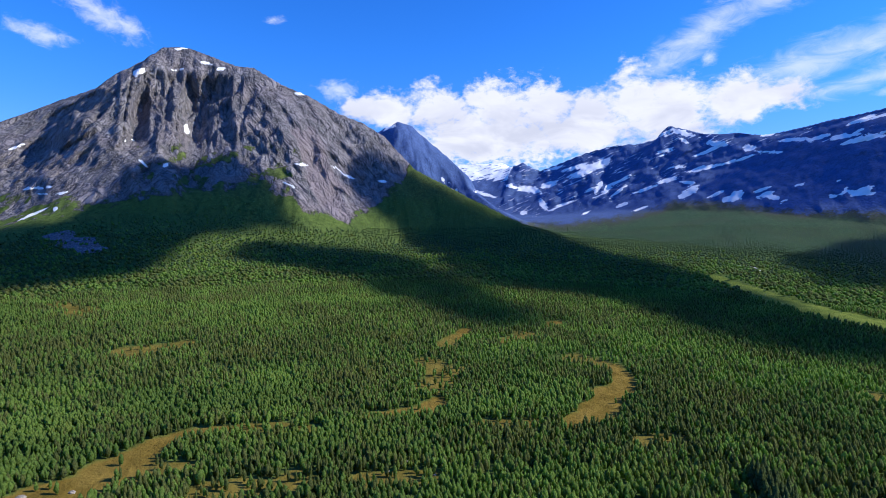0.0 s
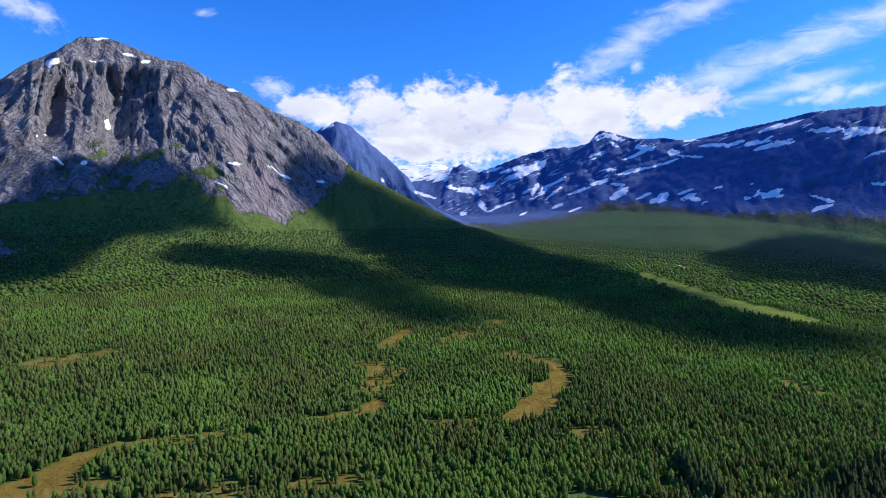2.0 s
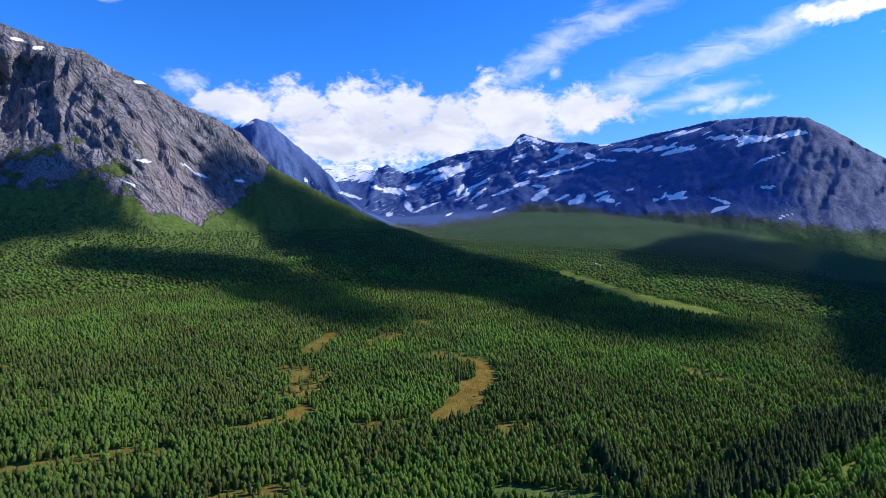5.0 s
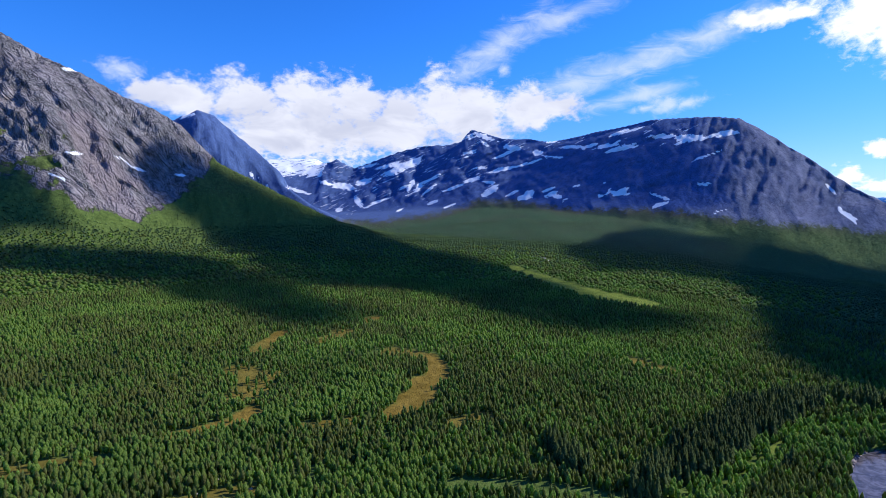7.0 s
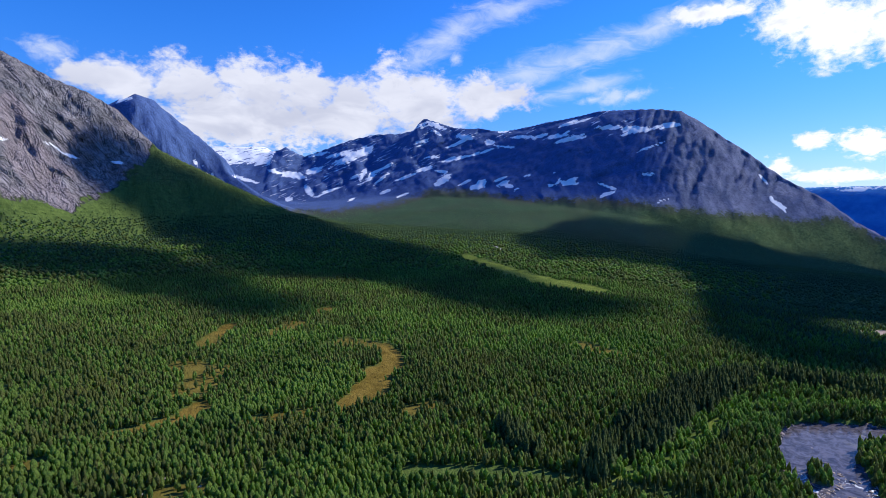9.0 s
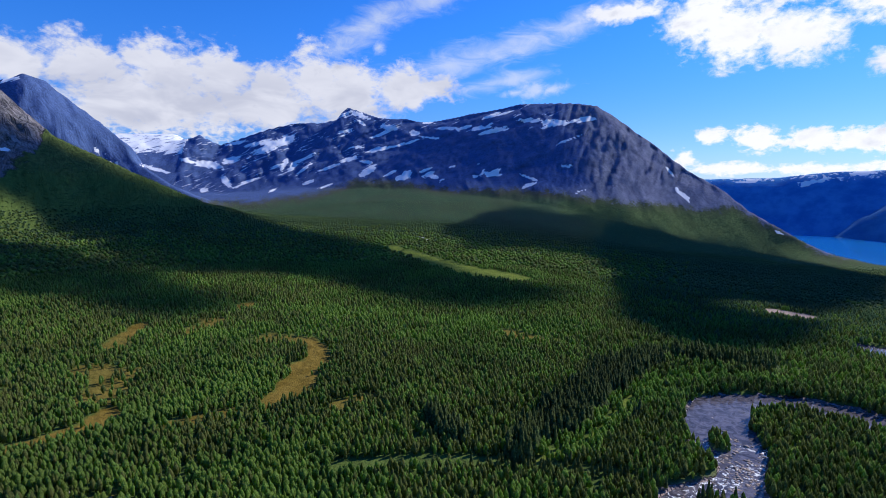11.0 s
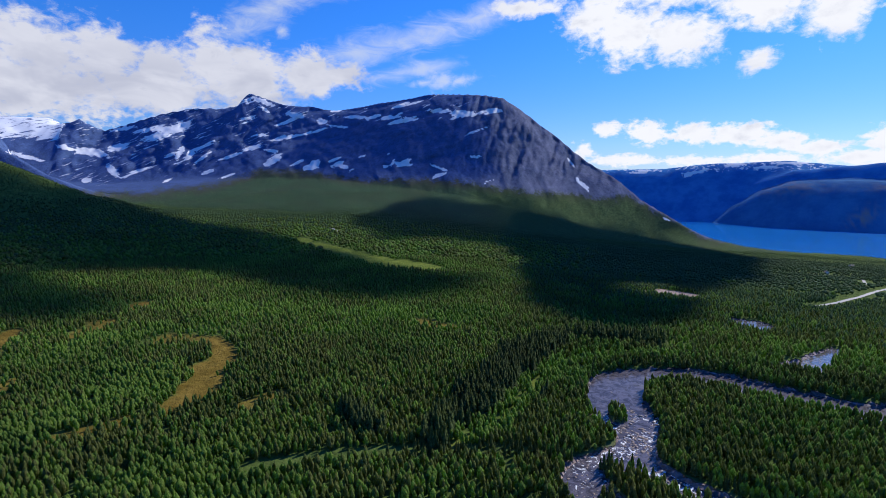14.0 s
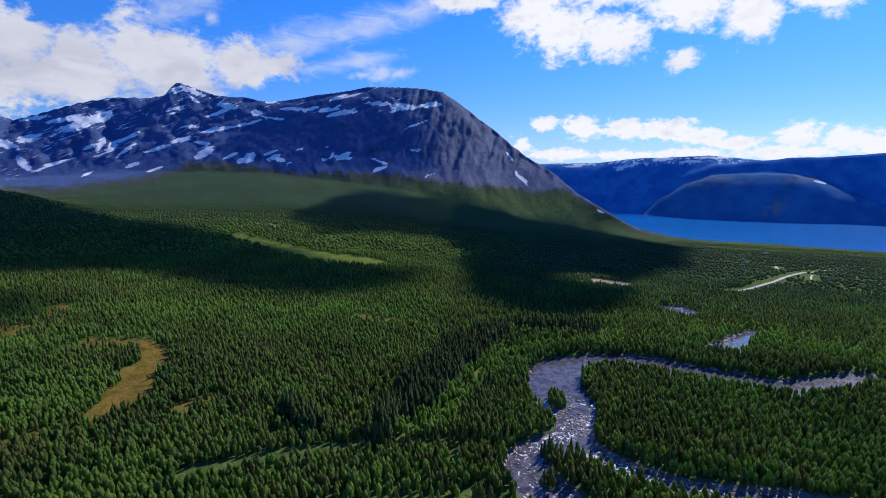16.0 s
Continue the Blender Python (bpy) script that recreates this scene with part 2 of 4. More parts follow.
def leaf_material(name, dark, light, dry):
    m, n = material(name)
    tint = named(n, "tint")
    at = n.add("ShaderNodeTexCoord").outputs["Object"]
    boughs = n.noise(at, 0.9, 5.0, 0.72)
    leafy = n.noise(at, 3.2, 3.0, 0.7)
    color = n.mix(tint, rgb(*dark), rgb(*light))
    color = n.mix(n.ramp(n.noise(at, 0.018, 4.0, 0.6), 0.52, 0.72, 0, 0.55), color, rgb(*dry))
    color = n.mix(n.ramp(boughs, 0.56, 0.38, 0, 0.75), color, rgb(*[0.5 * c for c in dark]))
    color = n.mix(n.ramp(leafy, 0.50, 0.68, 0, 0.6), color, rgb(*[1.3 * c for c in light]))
    bump = n.add("ShaderNodeBump", {"Height": n.math("ADD", n.math("MULTIPLY", boughs, 0.9), n.math("MULTIPLY", leafy, 0.3)), "Strength": 1.0, "Distance": 1.0})
    front = n.add("ShaderNodeBsdfPrincipled", {"Base Color": color, "Roughness": 0.75, "Specular IOR Level": 0.15, "Normal": bump})
    through_leaf = n.add("ShaderNodeBsdfTranslucent", {"Color": n.mix(1.0, color, rgb(1.1, 1.2, 0.95), "MULTIPLY"), "Normal": bump})
    n.add("ShaderNodeOutputMaterial", {"Surface": n.add("ShaderNodeMixShader", {0: 0.62, 1: front, 2: through_leaf})})
    return m


def plain_material(name, low, high, scale, rough=0.8, bump=0.3, spec=0.3):
    m, n = material(name)
    at = n.add("ShaderNodeTexCoord").outputs["Object"]
    tone = n.noise(at, scale, 6.0, 0.65)
    finish(n, n.mix(n.ramp(tone, 0.3, 0.7), rgb(*low), rgb(*high)), rough, tone, bump, 0.4, spec)
    return m


def water_material(name, deep, scale, rough, strength, foam=False, spec=0.5, uneven=1.0):
    m, n = material(name)
    at = n.add("ShaderNodeTexCoord").outputs["Object"]
    ripples = n.noise(at, scale, 5.0, 0.6, 0.4)
    color = n.mix(n.ramp(n.noise(at, scale * 0.3, 6.0, 0.7, 0.8), 0.36, 0.64), rgb(*[c * (1 - 0.4 * uneven) for c in deep]), rgb(*[c * (1 + 0.8 * uneven) for c in deep]))
    gloss = rough
    if foam:
        white = named(n, "foam")
        froth = n.ramp(n.math("ADD", white, n.math("MULTIPLY", n.math("SUBTRACT", n.noise(at, 0.30, 7.0, 0.70, 1.2), 0.5), 2.0)), 0.70, 0.84)
        froth = n.math("MULTIPLY", froth, n.ramp(n.noise(at, 0.07, 3.0, 0.5, 0.5), 0.40, 0.52))
        color = n.mix(froth, color, rgb(0.80, 0.83, 0.86))
        gloss = n.ramp(froth, 0, 1, rough, 0.8)
    finish(n, color, gloss, ripples, strength, 0.5, spec, IOR=1.33)
    return m


LAND = land_material()
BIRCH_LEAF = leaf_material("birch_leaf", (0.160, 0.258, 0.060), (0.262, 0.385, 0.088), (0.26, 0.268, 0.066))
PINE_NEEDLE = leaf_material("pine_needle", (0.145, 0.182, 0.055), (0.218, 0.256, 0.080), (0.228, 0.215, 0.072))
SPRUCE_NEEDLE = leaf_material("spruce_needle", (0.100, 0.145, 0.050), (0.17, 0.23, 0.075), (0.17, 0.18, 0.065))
# Leaves of the farther woods, with distance haze mixed into their colours.
HAZY_LEAF = leaf_material("hazy_leaf", (0.105, 0.172, 0.088), (0.178, 0.262, 0.128), (0.18, 0.205, 0.11))
BARK = plain_material("bark", (0.16, 0.14, 0.12), (0.45, 0.42, 0.38), 3.0)
STONE = plain_material("river_stone", (0.12, 0.09, 0.078), (0.36, 0.28, 0.24), 0.8, 0.7)
PALE_STONE = plain_material("pale_stone", (0.17, 0.15, 0.125), (0.33, 0.29, 0.245), 0.9, 0.85)
ASPHALT = plain_material("road_surface", (0.34, 0.33, 0.31), (0.50, 0.48, 0.45), 0.4, 0.85)
WHITE_PAINT = plain_material("white_paint", (0.70, 0.70, 0.68), (0.82, 0.82, 0.80), 0.8, 0.6, 0.1)
ROOFING = plain_material("roofing", (0.05, 0.05, 0.055), (0.10, 0.095, 0.09), 1.5, 0.7)
LAKE_WATER = water_material("lake_water", (0.012, 0.185, 0.56), 0.03, 0.12, 0.08, False, 0.4, 0.2)
RIVER_WATER = water_material("river_water", (0.078, 0.072, 0.088), 0.7, 0.16, 0.05, True, 0.42)
def vapour_material():
    """Thin cloud, which lets some of the sun through."""
    m, n = material("cloud_vapour")
    at = n.add("ShaderNodeTexCoord").outputs["Object"]
    white = n.add("ShaderNodeBsdfDiffuse", {"Color": rgb(0.92, 0.93, 0.95)})
    dense = n.math("MULTIPLY", named(n, "dense"), n.ramp(n.noise(at, 0.012, 5.0, 0.6), 0.3, 0.7, 0.78, 0.90))
    thin = n.math("SUBTRACT", 1.0, dense)
    n.add("ShaderNodeOutputMaterial", {"Surface": n.add("ShaderNodeMixShader", {0: thin, 1: white, 2: n.add("ShaderNodeBsdfTransparent")})})
    return m


VAPOUR = vapour_material()


# ---- shape of the land: x east, y north, az degrees to the left of y ----
def hashed(ix, iy, seed):
    h = (ix * 374761393 + iy * 668265263 + seed * 974711) & 0xFFFFFFFF
    h = ((h ^ (h >> 13)) * 1274126177) & 0xFFFFFFFF
    return ((h ^ (h >> 16)) & 0xFFFF) / 65535.0


def value_noise(x, y, seed=0):
    """Smooth noise from 0 to 1 with cells of size 1."""
    fx, fy = np.floor(x), np.floor(y)
    ix, iy = fx.astype(np.int64), fy.astype(np.int64)
    u, v = x - fx, y - fy
    u, v = u * u * u * (u * (u * 6 - 15) + 10), v * v * v * (v * (v * 6 - 15) + 10)
    a, b = hashed(ix, iy, seed), hashed(ix + 1, iy, seed)
    c, d = hashed(ix, iy + 1, seed), hashed(ix + 1, iy + 1, seed)
    return (a + (b - a) * u) * (1 - v) + (c + (d - c) * u) * v


def fractal(x, y, octaves=4, seed=0, gain=0.5):
    total, amp, norm = 0.0, 1.0, 0.0
    for k in range(octaves):
        c, s = math.cos(k * 0.9), math.sin(k * 0.9)
        total = total + amp * value_noise((x * c - y * s) * 2**k + 17.3 * k, (x * s + y * c) * 2**k - 9.1 * k, seed + k)
        norm, amp = norm + amp, amp * gain
    return total / norm


def step(a, b, x):
    t = np.clip((x - a) / (b - a), 0, 1)
    return t * t * (3 - 2 * t)


def polar(az, r):
    return -np.sin(np.radians(az)) * r, np.cos(np.radians(az)) * r


def place(az, r, el):
    """The place at a bearing, a range over the ground and a height angle from the drone."""
    x, y = polar(az, r)
    return float(x), float(y), EYE + r * math.tan(radians(el))


VALLEY_AZ = [-180, -110, -90, -78, -66, -55, -42, -30, -15, 0, 30, 60, 120, 180]
VALLEY_FALL = [-0.02, -0.07, -0.078, -0.079, -0.079, -0.055, -0.012, 0.016, 0.02, 0.03, 0.035, 0.03, 0.0, -0.02]


def valley(x, y):
    """The valley floor: level below the drone, falling to the lake and rising to the valley's head."""
    r, az = np.hypot(x, y), np.degrees(np.arctan2(-x, y))
    far = np.sqrt(np.maximum(r - 420, 0) ** 2 + 80.0**2) - 80
    z = 169 + np.interp(az, VALLEY_AZ, VALLEY_FALL) * far
    return np.maximum(z, -25)


# Crests, as bearing, range and height angle.
PEAK = [(75, 2200, 0), (62, 2300, 2.5), (50, 2380, 4.8), (40.3, 2400, 7.4), (36, 2400, 9.8), (33, 2350, 11.3), (31, 2300, 13), (28.9, 2280, 14.3),
        (28, 2260, 15.2), (26, 2250, 15.4), (23.9, 2200, 14.9), (21.6, 2150, 14.2), (20, 2120, 14.2), (17.3, 2080, 12.8), (14.8, 2050, 11.9),
        (11.7, 2020, 10.3), (9.4, 2000, 9.5), (7, 1980, 8.1), (5.5, 1960, 6.4), (3.7, 1930, 4.6), (-2.1, 1850, 1.6), (-8.1, 1700, -1.3),
        (-14, 1600, -3.2), (-19, 1500, -4.5)]
CONE = [(14, 3500, 6), (9, 3500, 8), (7.6, 3480, 8.6), (5.5, 3450, 9.6), (4, 3450, 9.2), (2.2, 3430, 7.6), (0.4, 3400, 6.1), (-1.2, 3350, 4.6),
        (-2.1, 3250, 2.8), (-5.1, 3000, 0.5), (-7.2, 2800, -0.7)]
SNOWY = [(8, 4650, 4.0), (-1.2, 4650, 5.0), (-3.3, 4650, 5.2), (-5.7, 4630, 5.2), (-6.6, 4600, 4.7), (-9, 4600, 3.6)]
HORN = [(-6, 4420, 3.6), (-7.8, 4380, 5.1), (-9.6, 4330, 4.3), (-11.3, 4280, 5.0), (-14.4, 4200, 6.2), (-16.9, 4150, 6.8), (-19.4, 4100, 6.9),
        (-21.2, 4050, 7.3), (-22.2, 4000, 8.5), (-23.7, 3950, 8.0), (-25.5, 3850, 7.2), (-27.9, 3700, 6.6)]
BROAD = [(-26, 3780, 5.6), (-28.4, 3650, 6.4), (-31.9, 3500, 7.2), (-35.3, 3350, 8.0), (-38.6, 3250, 8.5), (-40.1, 3200, 8.8), (-43.2, 3100, 8.9),
         (-46.2, 3050, 8.8), (-48, 3000, 8.5), (-49.9, 2980, 7.3), (-52.1, 2960, 5.6), (-53.9, 2950, 4.3), (-55.5, 2930, 2.9), (-57.1, 2910, 1.7),
         (-59.8, 2870, 0.1), (-62.2, 2840, -1.9), (-64.5, 2800, -3.3), (-66.3, 2750, -4.5), (-68.5, 2680, -5.6)]
PLATEAU = [(-48, 4800, 0.8), (-58.9, 4800, 1.0), (-64.4, 4800, 1.1), (-67.6, 4800, 1.5), (-70.8, 4800, 1.6), (-74.3, 4800, 1.7), (-76.7, 4800, 1.5),
           (-79, 4800, 1.2), (-84, 4800, 1.0), (-100, 4800, 1.2)]
DARK_HILL = [(-70, 4500, -2.0), (-75.3, 4560, 0.4), (-78.1, 4560, 0.9), (-81.1, 4560, 1.3), (-84.4, 4560, 1.4), (-87.7, 4560, 1.6), (-96, 4560, 1.9),
             (-110, 4560, 1.5)]
KNOLL = [(-67.5, 4150, -5.2), (-69, 4180, -4.0), (-71, 4250, -2.2), (-72.9, 4300, -0.9), (-75.3, 4320, -0.1), (-78.1, 4320, 0), (-81.2, 4300, -0.1),
         (-82.9, 4280, -0.5), (-85.4, 4240, -1.6), (-88, 4200, -2.6), (-92, 4160, -3.6)]
# name: crest, width of the flank for each metre of rise, smallest width, roughness, bend of the cliff, height of the apron
RIDGES = {"peak": (PEAK, 2.5, 420, 1.0, 0.5, 0.50), "cone": (CONE, 1.7, 300, 0.8, 0.6, 0.25), "snowy": (SNOWY, 2.4, 300, 0.2, 0.6, 0.25),
          "horn": (HORN, 2.3, 300, 0.34, 0.62, 0.35), "broad": (BROAD, 3.0, 330, 0.32, 0.5, 0.52), "plateau": (PLATEAU, 1.6, 260, 0.12, 0.6, 0.25),
          "dark_hill": (DARK_HILL, 1.1, 220, 0.15, 0.6, 0.2), "knoll": (KNOLL, 1.3, 118, 0.25, 0.6, 0.2)}


def ridge(x, y, floor, crest, spread, least, rough, cliff, apron):
    """Rise over the floor, distance from the crest as a part of the flank's width, and the way along the crest, for one range."""
    pts = np.array([place(*p) for p in crest])
    best = np.full(x.shape, 1e9)
    top, share = np.zeros(x.shape), np.zeros(x.shape)
    for a, b in zip(pts[:-1], pts[1:]):
        d = b[:2] - a[:2]
        length = np.hypot(*d)
        t = np.clip(((x - a[0]) * d[0] + (y - a[1]) * d[1]) / length**2, 0, 1)
        dist = np.hypot(x - a[0] - t * d[0], y - a[1] - t * d[1])
        best = np.minimum(best, dist)
        weight = length / (dist + 4.0) ** 5
        top, share = top + weight * (a[2] + t * (b[2] - a[2])), share + weight
    along = np.degrees(np.arctan2(-x, y)) * 0.017 * np.hypot(*pts[len(pts) // 2][:2])
    rise = np.maximum(top / share - floor, 0)
    width = np.maximum(least, spread * rise)
    u = best / width
    if rough < 0.3:
        bluff = 0.60 if least < 120 else 0.03
        u = np.sqrt(u * u + bluff) - math.sqrt(bluff)
    # gullies and buttresses run down the flank and warp it
    warp = fractal(along / 170 + best / 420, best / 330, 4, 11) - 0.5
    fine = 1 - np.abs(2 * fractal(along / 75 - best / 160, best / 120, 4, 23) - 1)
    body = step(0.0, 0.10, u) * (1 - step(0.36, 0.60, u)) * rough
    butt = 1 - np.abs(2 * fractal(along / 330 + 0.3, best / 1500, 2, 37) - 1)
    v = u + np.maximum(-0.3 * u, body * (0.12 * warp + 0.05 * (0.6 - fine) + 0.10 * (0.55 - butt)))
    g = (1 - apron) * np.clip(1 - v / cliff, 0, 1) ** 1.12 + apron * np.clip(1 - v, 0, 1) ** 1.5
    crags = np.abs(2 * fractal(x / 110, y / 110, 5, 5, 0.6) - 1) + 0.5 * np.abs(2 * fractal(x / 45, y / 60, 4, 15, 0.6) - 1)
    bumps = -rise * 0.022 * rough * crags * (1 - step(0.26, 0.42, u)) * step(0.0, 0.10, u)
    return rise * g + bumps, 0.75 * u + 0.25 * v, along


def land(x, y):
    """Height, the ridge that rules, the distance from its crest and the way along it."""
    floor = valley(x, y)
    total, ruler, u, way, most = np.zeros(x.shape), np.full(x.shape, -1), np.full(x.shape, 9.0), np.zeros(x.shape), np.zeros(x.shape)
    for n, args in enumerate(RIDGES.values()):
        up, v, along = ridge(x, y, floor, *args)
        up = np.maximum(up, 0)
        total = total + up**5
        rules = up > most
        most, ruler, u, way = np.maximum(up, most), np.where(rules, n, ruler), np.where(rules, v, u), np.where(rules, along, way)
    z = floor + total**0.2
    r = np.hypot(x, y)
    z = z + (fractal(x / 160, y / 160, 4, 3) - 0.5) * 9 * step(120, 700, r) + (fractal(x / 40, y / 40, 3, 8) - 0.5) * 1.6
    return z, ruler, u, way


# ---- the land as meshes ----
def make_mesh(name, verts, faces, mat, smooth=False, attributes=()):
    """A mesh from arrays of places and of triangles or quads."""
    me = bpy.data.meshes.new(name)
    verts, faces = np.asarray(verts, np.float32), np.asarray(faces, np.int32)
    me.vertices.add(len(verts))
    me.vertices.foreach_set("co", verts.ravel())
    k = faces.shape[1]
    me.loops.add(faces.size)
    me.loops.foreach_set("vertex_index", faces.ravel())
    me.polygons.add(len(faces))
    me.polygons.foreach_set("loop_start", np.arange(0, faces.size, k, dtype=np.int32))
    me.polygons.foreach_set("use_smooth", np.full(len(faces), smooth))
    for key, values in dict(attributes).items():
        layer = me.attributes.new(key, "FLOAT", "POINT")
        layer.data.foreach_set("value", np.asarray(values, np.float32))
    me.materials.append(mat)
    me.update()
    return me


def part(name, me, parent, label=""):
    ob = new(name, me)
    ob.parent = parent
    return tagged(ob, label)


def polyline(pts):
    return np.array([polar(a, r) for a, r, *_ in pts])


def smooth_line(pts, n=12):
    """A Catmull-Rom curve through rows of numbers."""
    p = np.array(pts, float)
    p = np.vstack([2 * p[0] - p[1], p, 2 * p[-1] - p[-2]])
    out = []
    for k in range(1, len(p) - 2):
        for t in np.arange(n) / n:
            a, b, c, d = p[k - 1 : k + 3]
            out.append(0.5 * (2 * b + (c - a) * t + (2 * a - 5 * b + 4 * c - d) * t * t + (3 * b - a - 3 * c + d) * t**3))
    return np.array(out + [p[-2]])


def line_distance(x, y, line, width):
    """How far inside a band of varying width a place lies: 0 on its middle line, 1 on its edge."""
    best = np.full(x.shape, 1e3)
    for a, b, wa, wb in zip(line[:-1], line[1:], width[:-1], width[1:]):
        d = b - a
        t = np.clip(((x - a[0]) * d[0] + (y - a[1]) * d[1]) / (d @ d + 1e-9), 0, 1)
        best = np.minimum(best, np.hypot(x - a[0] - t * d[0], y - a[1] - t * d[1]) / (wa + t * (wb - wa)))
    return best


# River and roads: bearing, range, half width.
RIVER_MAIN = [(-88, 428, 6), (-86.5, 412, 9), (-85.3, 399, 9),
              (-83.2, 383, 9), (-81.4, 377, 10), (-77.6, 377, 11), (-73, 378, 12), (-68.1, 381, 12), (-64, 373, 10), (-61.2, 357, 13), (-60.6, 332, 14),
              (-61.0, 313, 15), (-62.0, 298, 14), (-62.8, 284, 8.5), (-62.9, 272, 7.5), (-62.6, 258, 9)]
POOL_FAR = [(-73.4, 570, 9), (-72.7, 596, 17), (-72.0, 620, 10)]
POOL_NEAR = [(-75.9, 434, 5), (-77.0, 446, 9), (-77.9, 466, 7), (-78.7, 502, 4), (-79.4, 530, 3)]
RIVER_LEFT = [(-62, 257, 7), (-58.8, 241, 7.5), (-57.7, 226, 8), (-59.4, 213, 8.5), (-62, 203, 8), (-66, 185, 8), (-76, 165, 8), (-100, 150, 8)]
RIVER_RIGHT = [(-61.6, 259, 6), (-64, 251, 5), (-67, 240, 4.5), (-70.4, 235, 4), (-73.7, 232, 4), (-78.9, 235, 5), (-83.6, 242, 6), (-90, 252, 7), (-105, 270, 8)]
ROAD = [(-77.2, 790, 2.6), (-78.0, 816, 2.8), (-79.8, 890, 2.8), (-81.1, 978, 3), (-82.7, 1174, 3.2), (-84.5, 1330, 3), (-88, 1540, 3)]
LANE = [(-81.0, 1180, 2.5), (-80.7, 1300, 2.5), (-80.6, 1470, 2.5)]
LANE_EAST = [(-83.6, 985, 1.6), (-83.4, 1060, 1.6), (-83.5, 1136, 1.6)]
TRACK = [(-28.4, 1330, 2.5), (-29.4, 1345, 2.5), (-30.0, 1310, 2.5), (-30.6, 1250, 2.5)]


def band(rows):
    rows = smooth_line(rows, 5)
    return polyline(rows[:, :2]), rows[:, 2]


RIVERS = [band(rows) for rows in (RIVER_MAIN, RIVER_LEFT, RIVER_RIGHT, POOL_FAR, POOL_NEAR)]
ISLETS = [[(-60.6, 305, 4), (-61.0, 297, 4)], [(-60.2, 243, 4), (-61.2, 236, 5)], [(-59.8, 219, 3), (-60.6, 215, 3)]]
ROADS = [band(rows) for rows in (ROAD, LANE, LANE_EAST, TRACK)]
# Open bogs, meadows and clearings: bearing, range, half width.
BOGS = [[(42, 292, 19), (36.2, 303, 19), (33.6, 311, 17), (30.7, 323, 14), (27.8, 338, 10), (23.6, 340, 7)], [(8.2, 338, 6), (4.7, 341, 8), (2.2, 347, 10), (0.9, 364, 7)],
        [(-13.4, 326, 8), (-15.0, 345, 14), (-16.7, 374, 15), (-18.0, 400, 13), (-18.6, 432, 9), (-17.4, 458, 7)], [(-11.2, 612, 11), (-11.8, 630, 11)],
        [(-1.0, 530, 6), (-2.1, 568, 9)], [(-6.5, 324, 5), (-9.2, 326, 6)]]
THIN_WOODS = [[(25, 262, 12), (20, 258, 12), (17, 260, 10)], [(22.5, 336, 6), (18.1, 332, 8), (14.6, 322, 8)], [(31, 300, 10), (27, 296, 8)], [(-17.4, 462, 12), (-14.8, 472, 14), (-12.5, 470, 12)],
              [(2.5, 452, 16), (0.4, 420, 20), (1.6, 388, 14), (-2.1, 430, 14)], [(0.4, 504, 10), (-1.2, 538, 8)], [(31, 555, 22), (27, 562, 18)], [(36.8, 860, 20), (35.2, 760, 16)],
              [(-4, 326, 8), (-10, 330, 8)], [(-42.8, 458, 10), (-39.1, 484, 10)], [(8, 258, 10), (2, 255, 8)], [(-24, 330, 8), (-21, 318, 8)], [(-6, 520, 12), (-9, 560, 14)]]
MEADOWS = [[(-26.4, 1132, 17), (-29.8, 965, 26), (-33.2, 868, 34), (-36.4, 812, 40), (-39.2, 790, 36), (-40.4, 784, 22)]]
GLADES = [[(-39.5, 246, 2), (-43.9, 254, 2), (-48.5, 280, 3), (-51.7, 330, 2), (-54.4, 372, 3), (-58, 398, 4), (-62.2, 413, 4)]]
CLEARINGS = [[(-65.1, 786, 20), (-66.1, 762, 32), (-67.0, 768, 20)]]
SCREE_FANS = [[(15, 1800, 50), (13.2, 1690, 70), (11.6, 1625, 42)], [(37, 1500, 25), (34.5, 1330, 30)]]
BIRCH_FRINGE = [[(-44, 252, 8), (-48.2, 275, 9), (-51.6, 325, 9), (-54.6, 370, 12), (-58, 392, 11), (-62.5, 408, 9), (-66, 412, 6)]]
SPRUCE_STANDS = [[(-41, 250, 8), (-45, 285, 15), (-48.8, 318, 18), (-51.5, 372, 17), (-54, 430, 15)], [(-31.5, 288, 7), (-33.5, 268, 7)], [(-57, 445, 12), (-64, 450, 12)]]


def mask(x, y, groups, ragged=0.5, size=14.0):
    """1 inside the bands, fading at their ragged edges."""
    inside = np.zeros(x.shape)
    jag = (fractal(x / size, y / size, 3, 41) - 0.5) * 2 * ragged
    for rows in groups:
        line, width = band(rows)
        inside = np.maximum(inside, 1 - step(0.75, 1.15, line_distance(x, y, line, width) + jag))
    return inside


def river_inside(x, y, wider=0.0):
    return np.min([line_distance(x, y, line, width + wider) for line, width in RIVERS], axis=0)


def ground_height(x, y):
    """The land with its river bed cut in."""
    z, ruler, u, way = land(x, y)
    r = np.hypot(x, y)
    near = (r < 1300) & (x > 0)
    cut = np.zeros(x.shape)
    cut[near] = 4.0 * (1 - step(0.8, 1.5, river_inside(x[near], y[near]))) * (1 - mask(x[near], y[near], ISLETS, 0.2))
    return z - cut, ruler, u, way


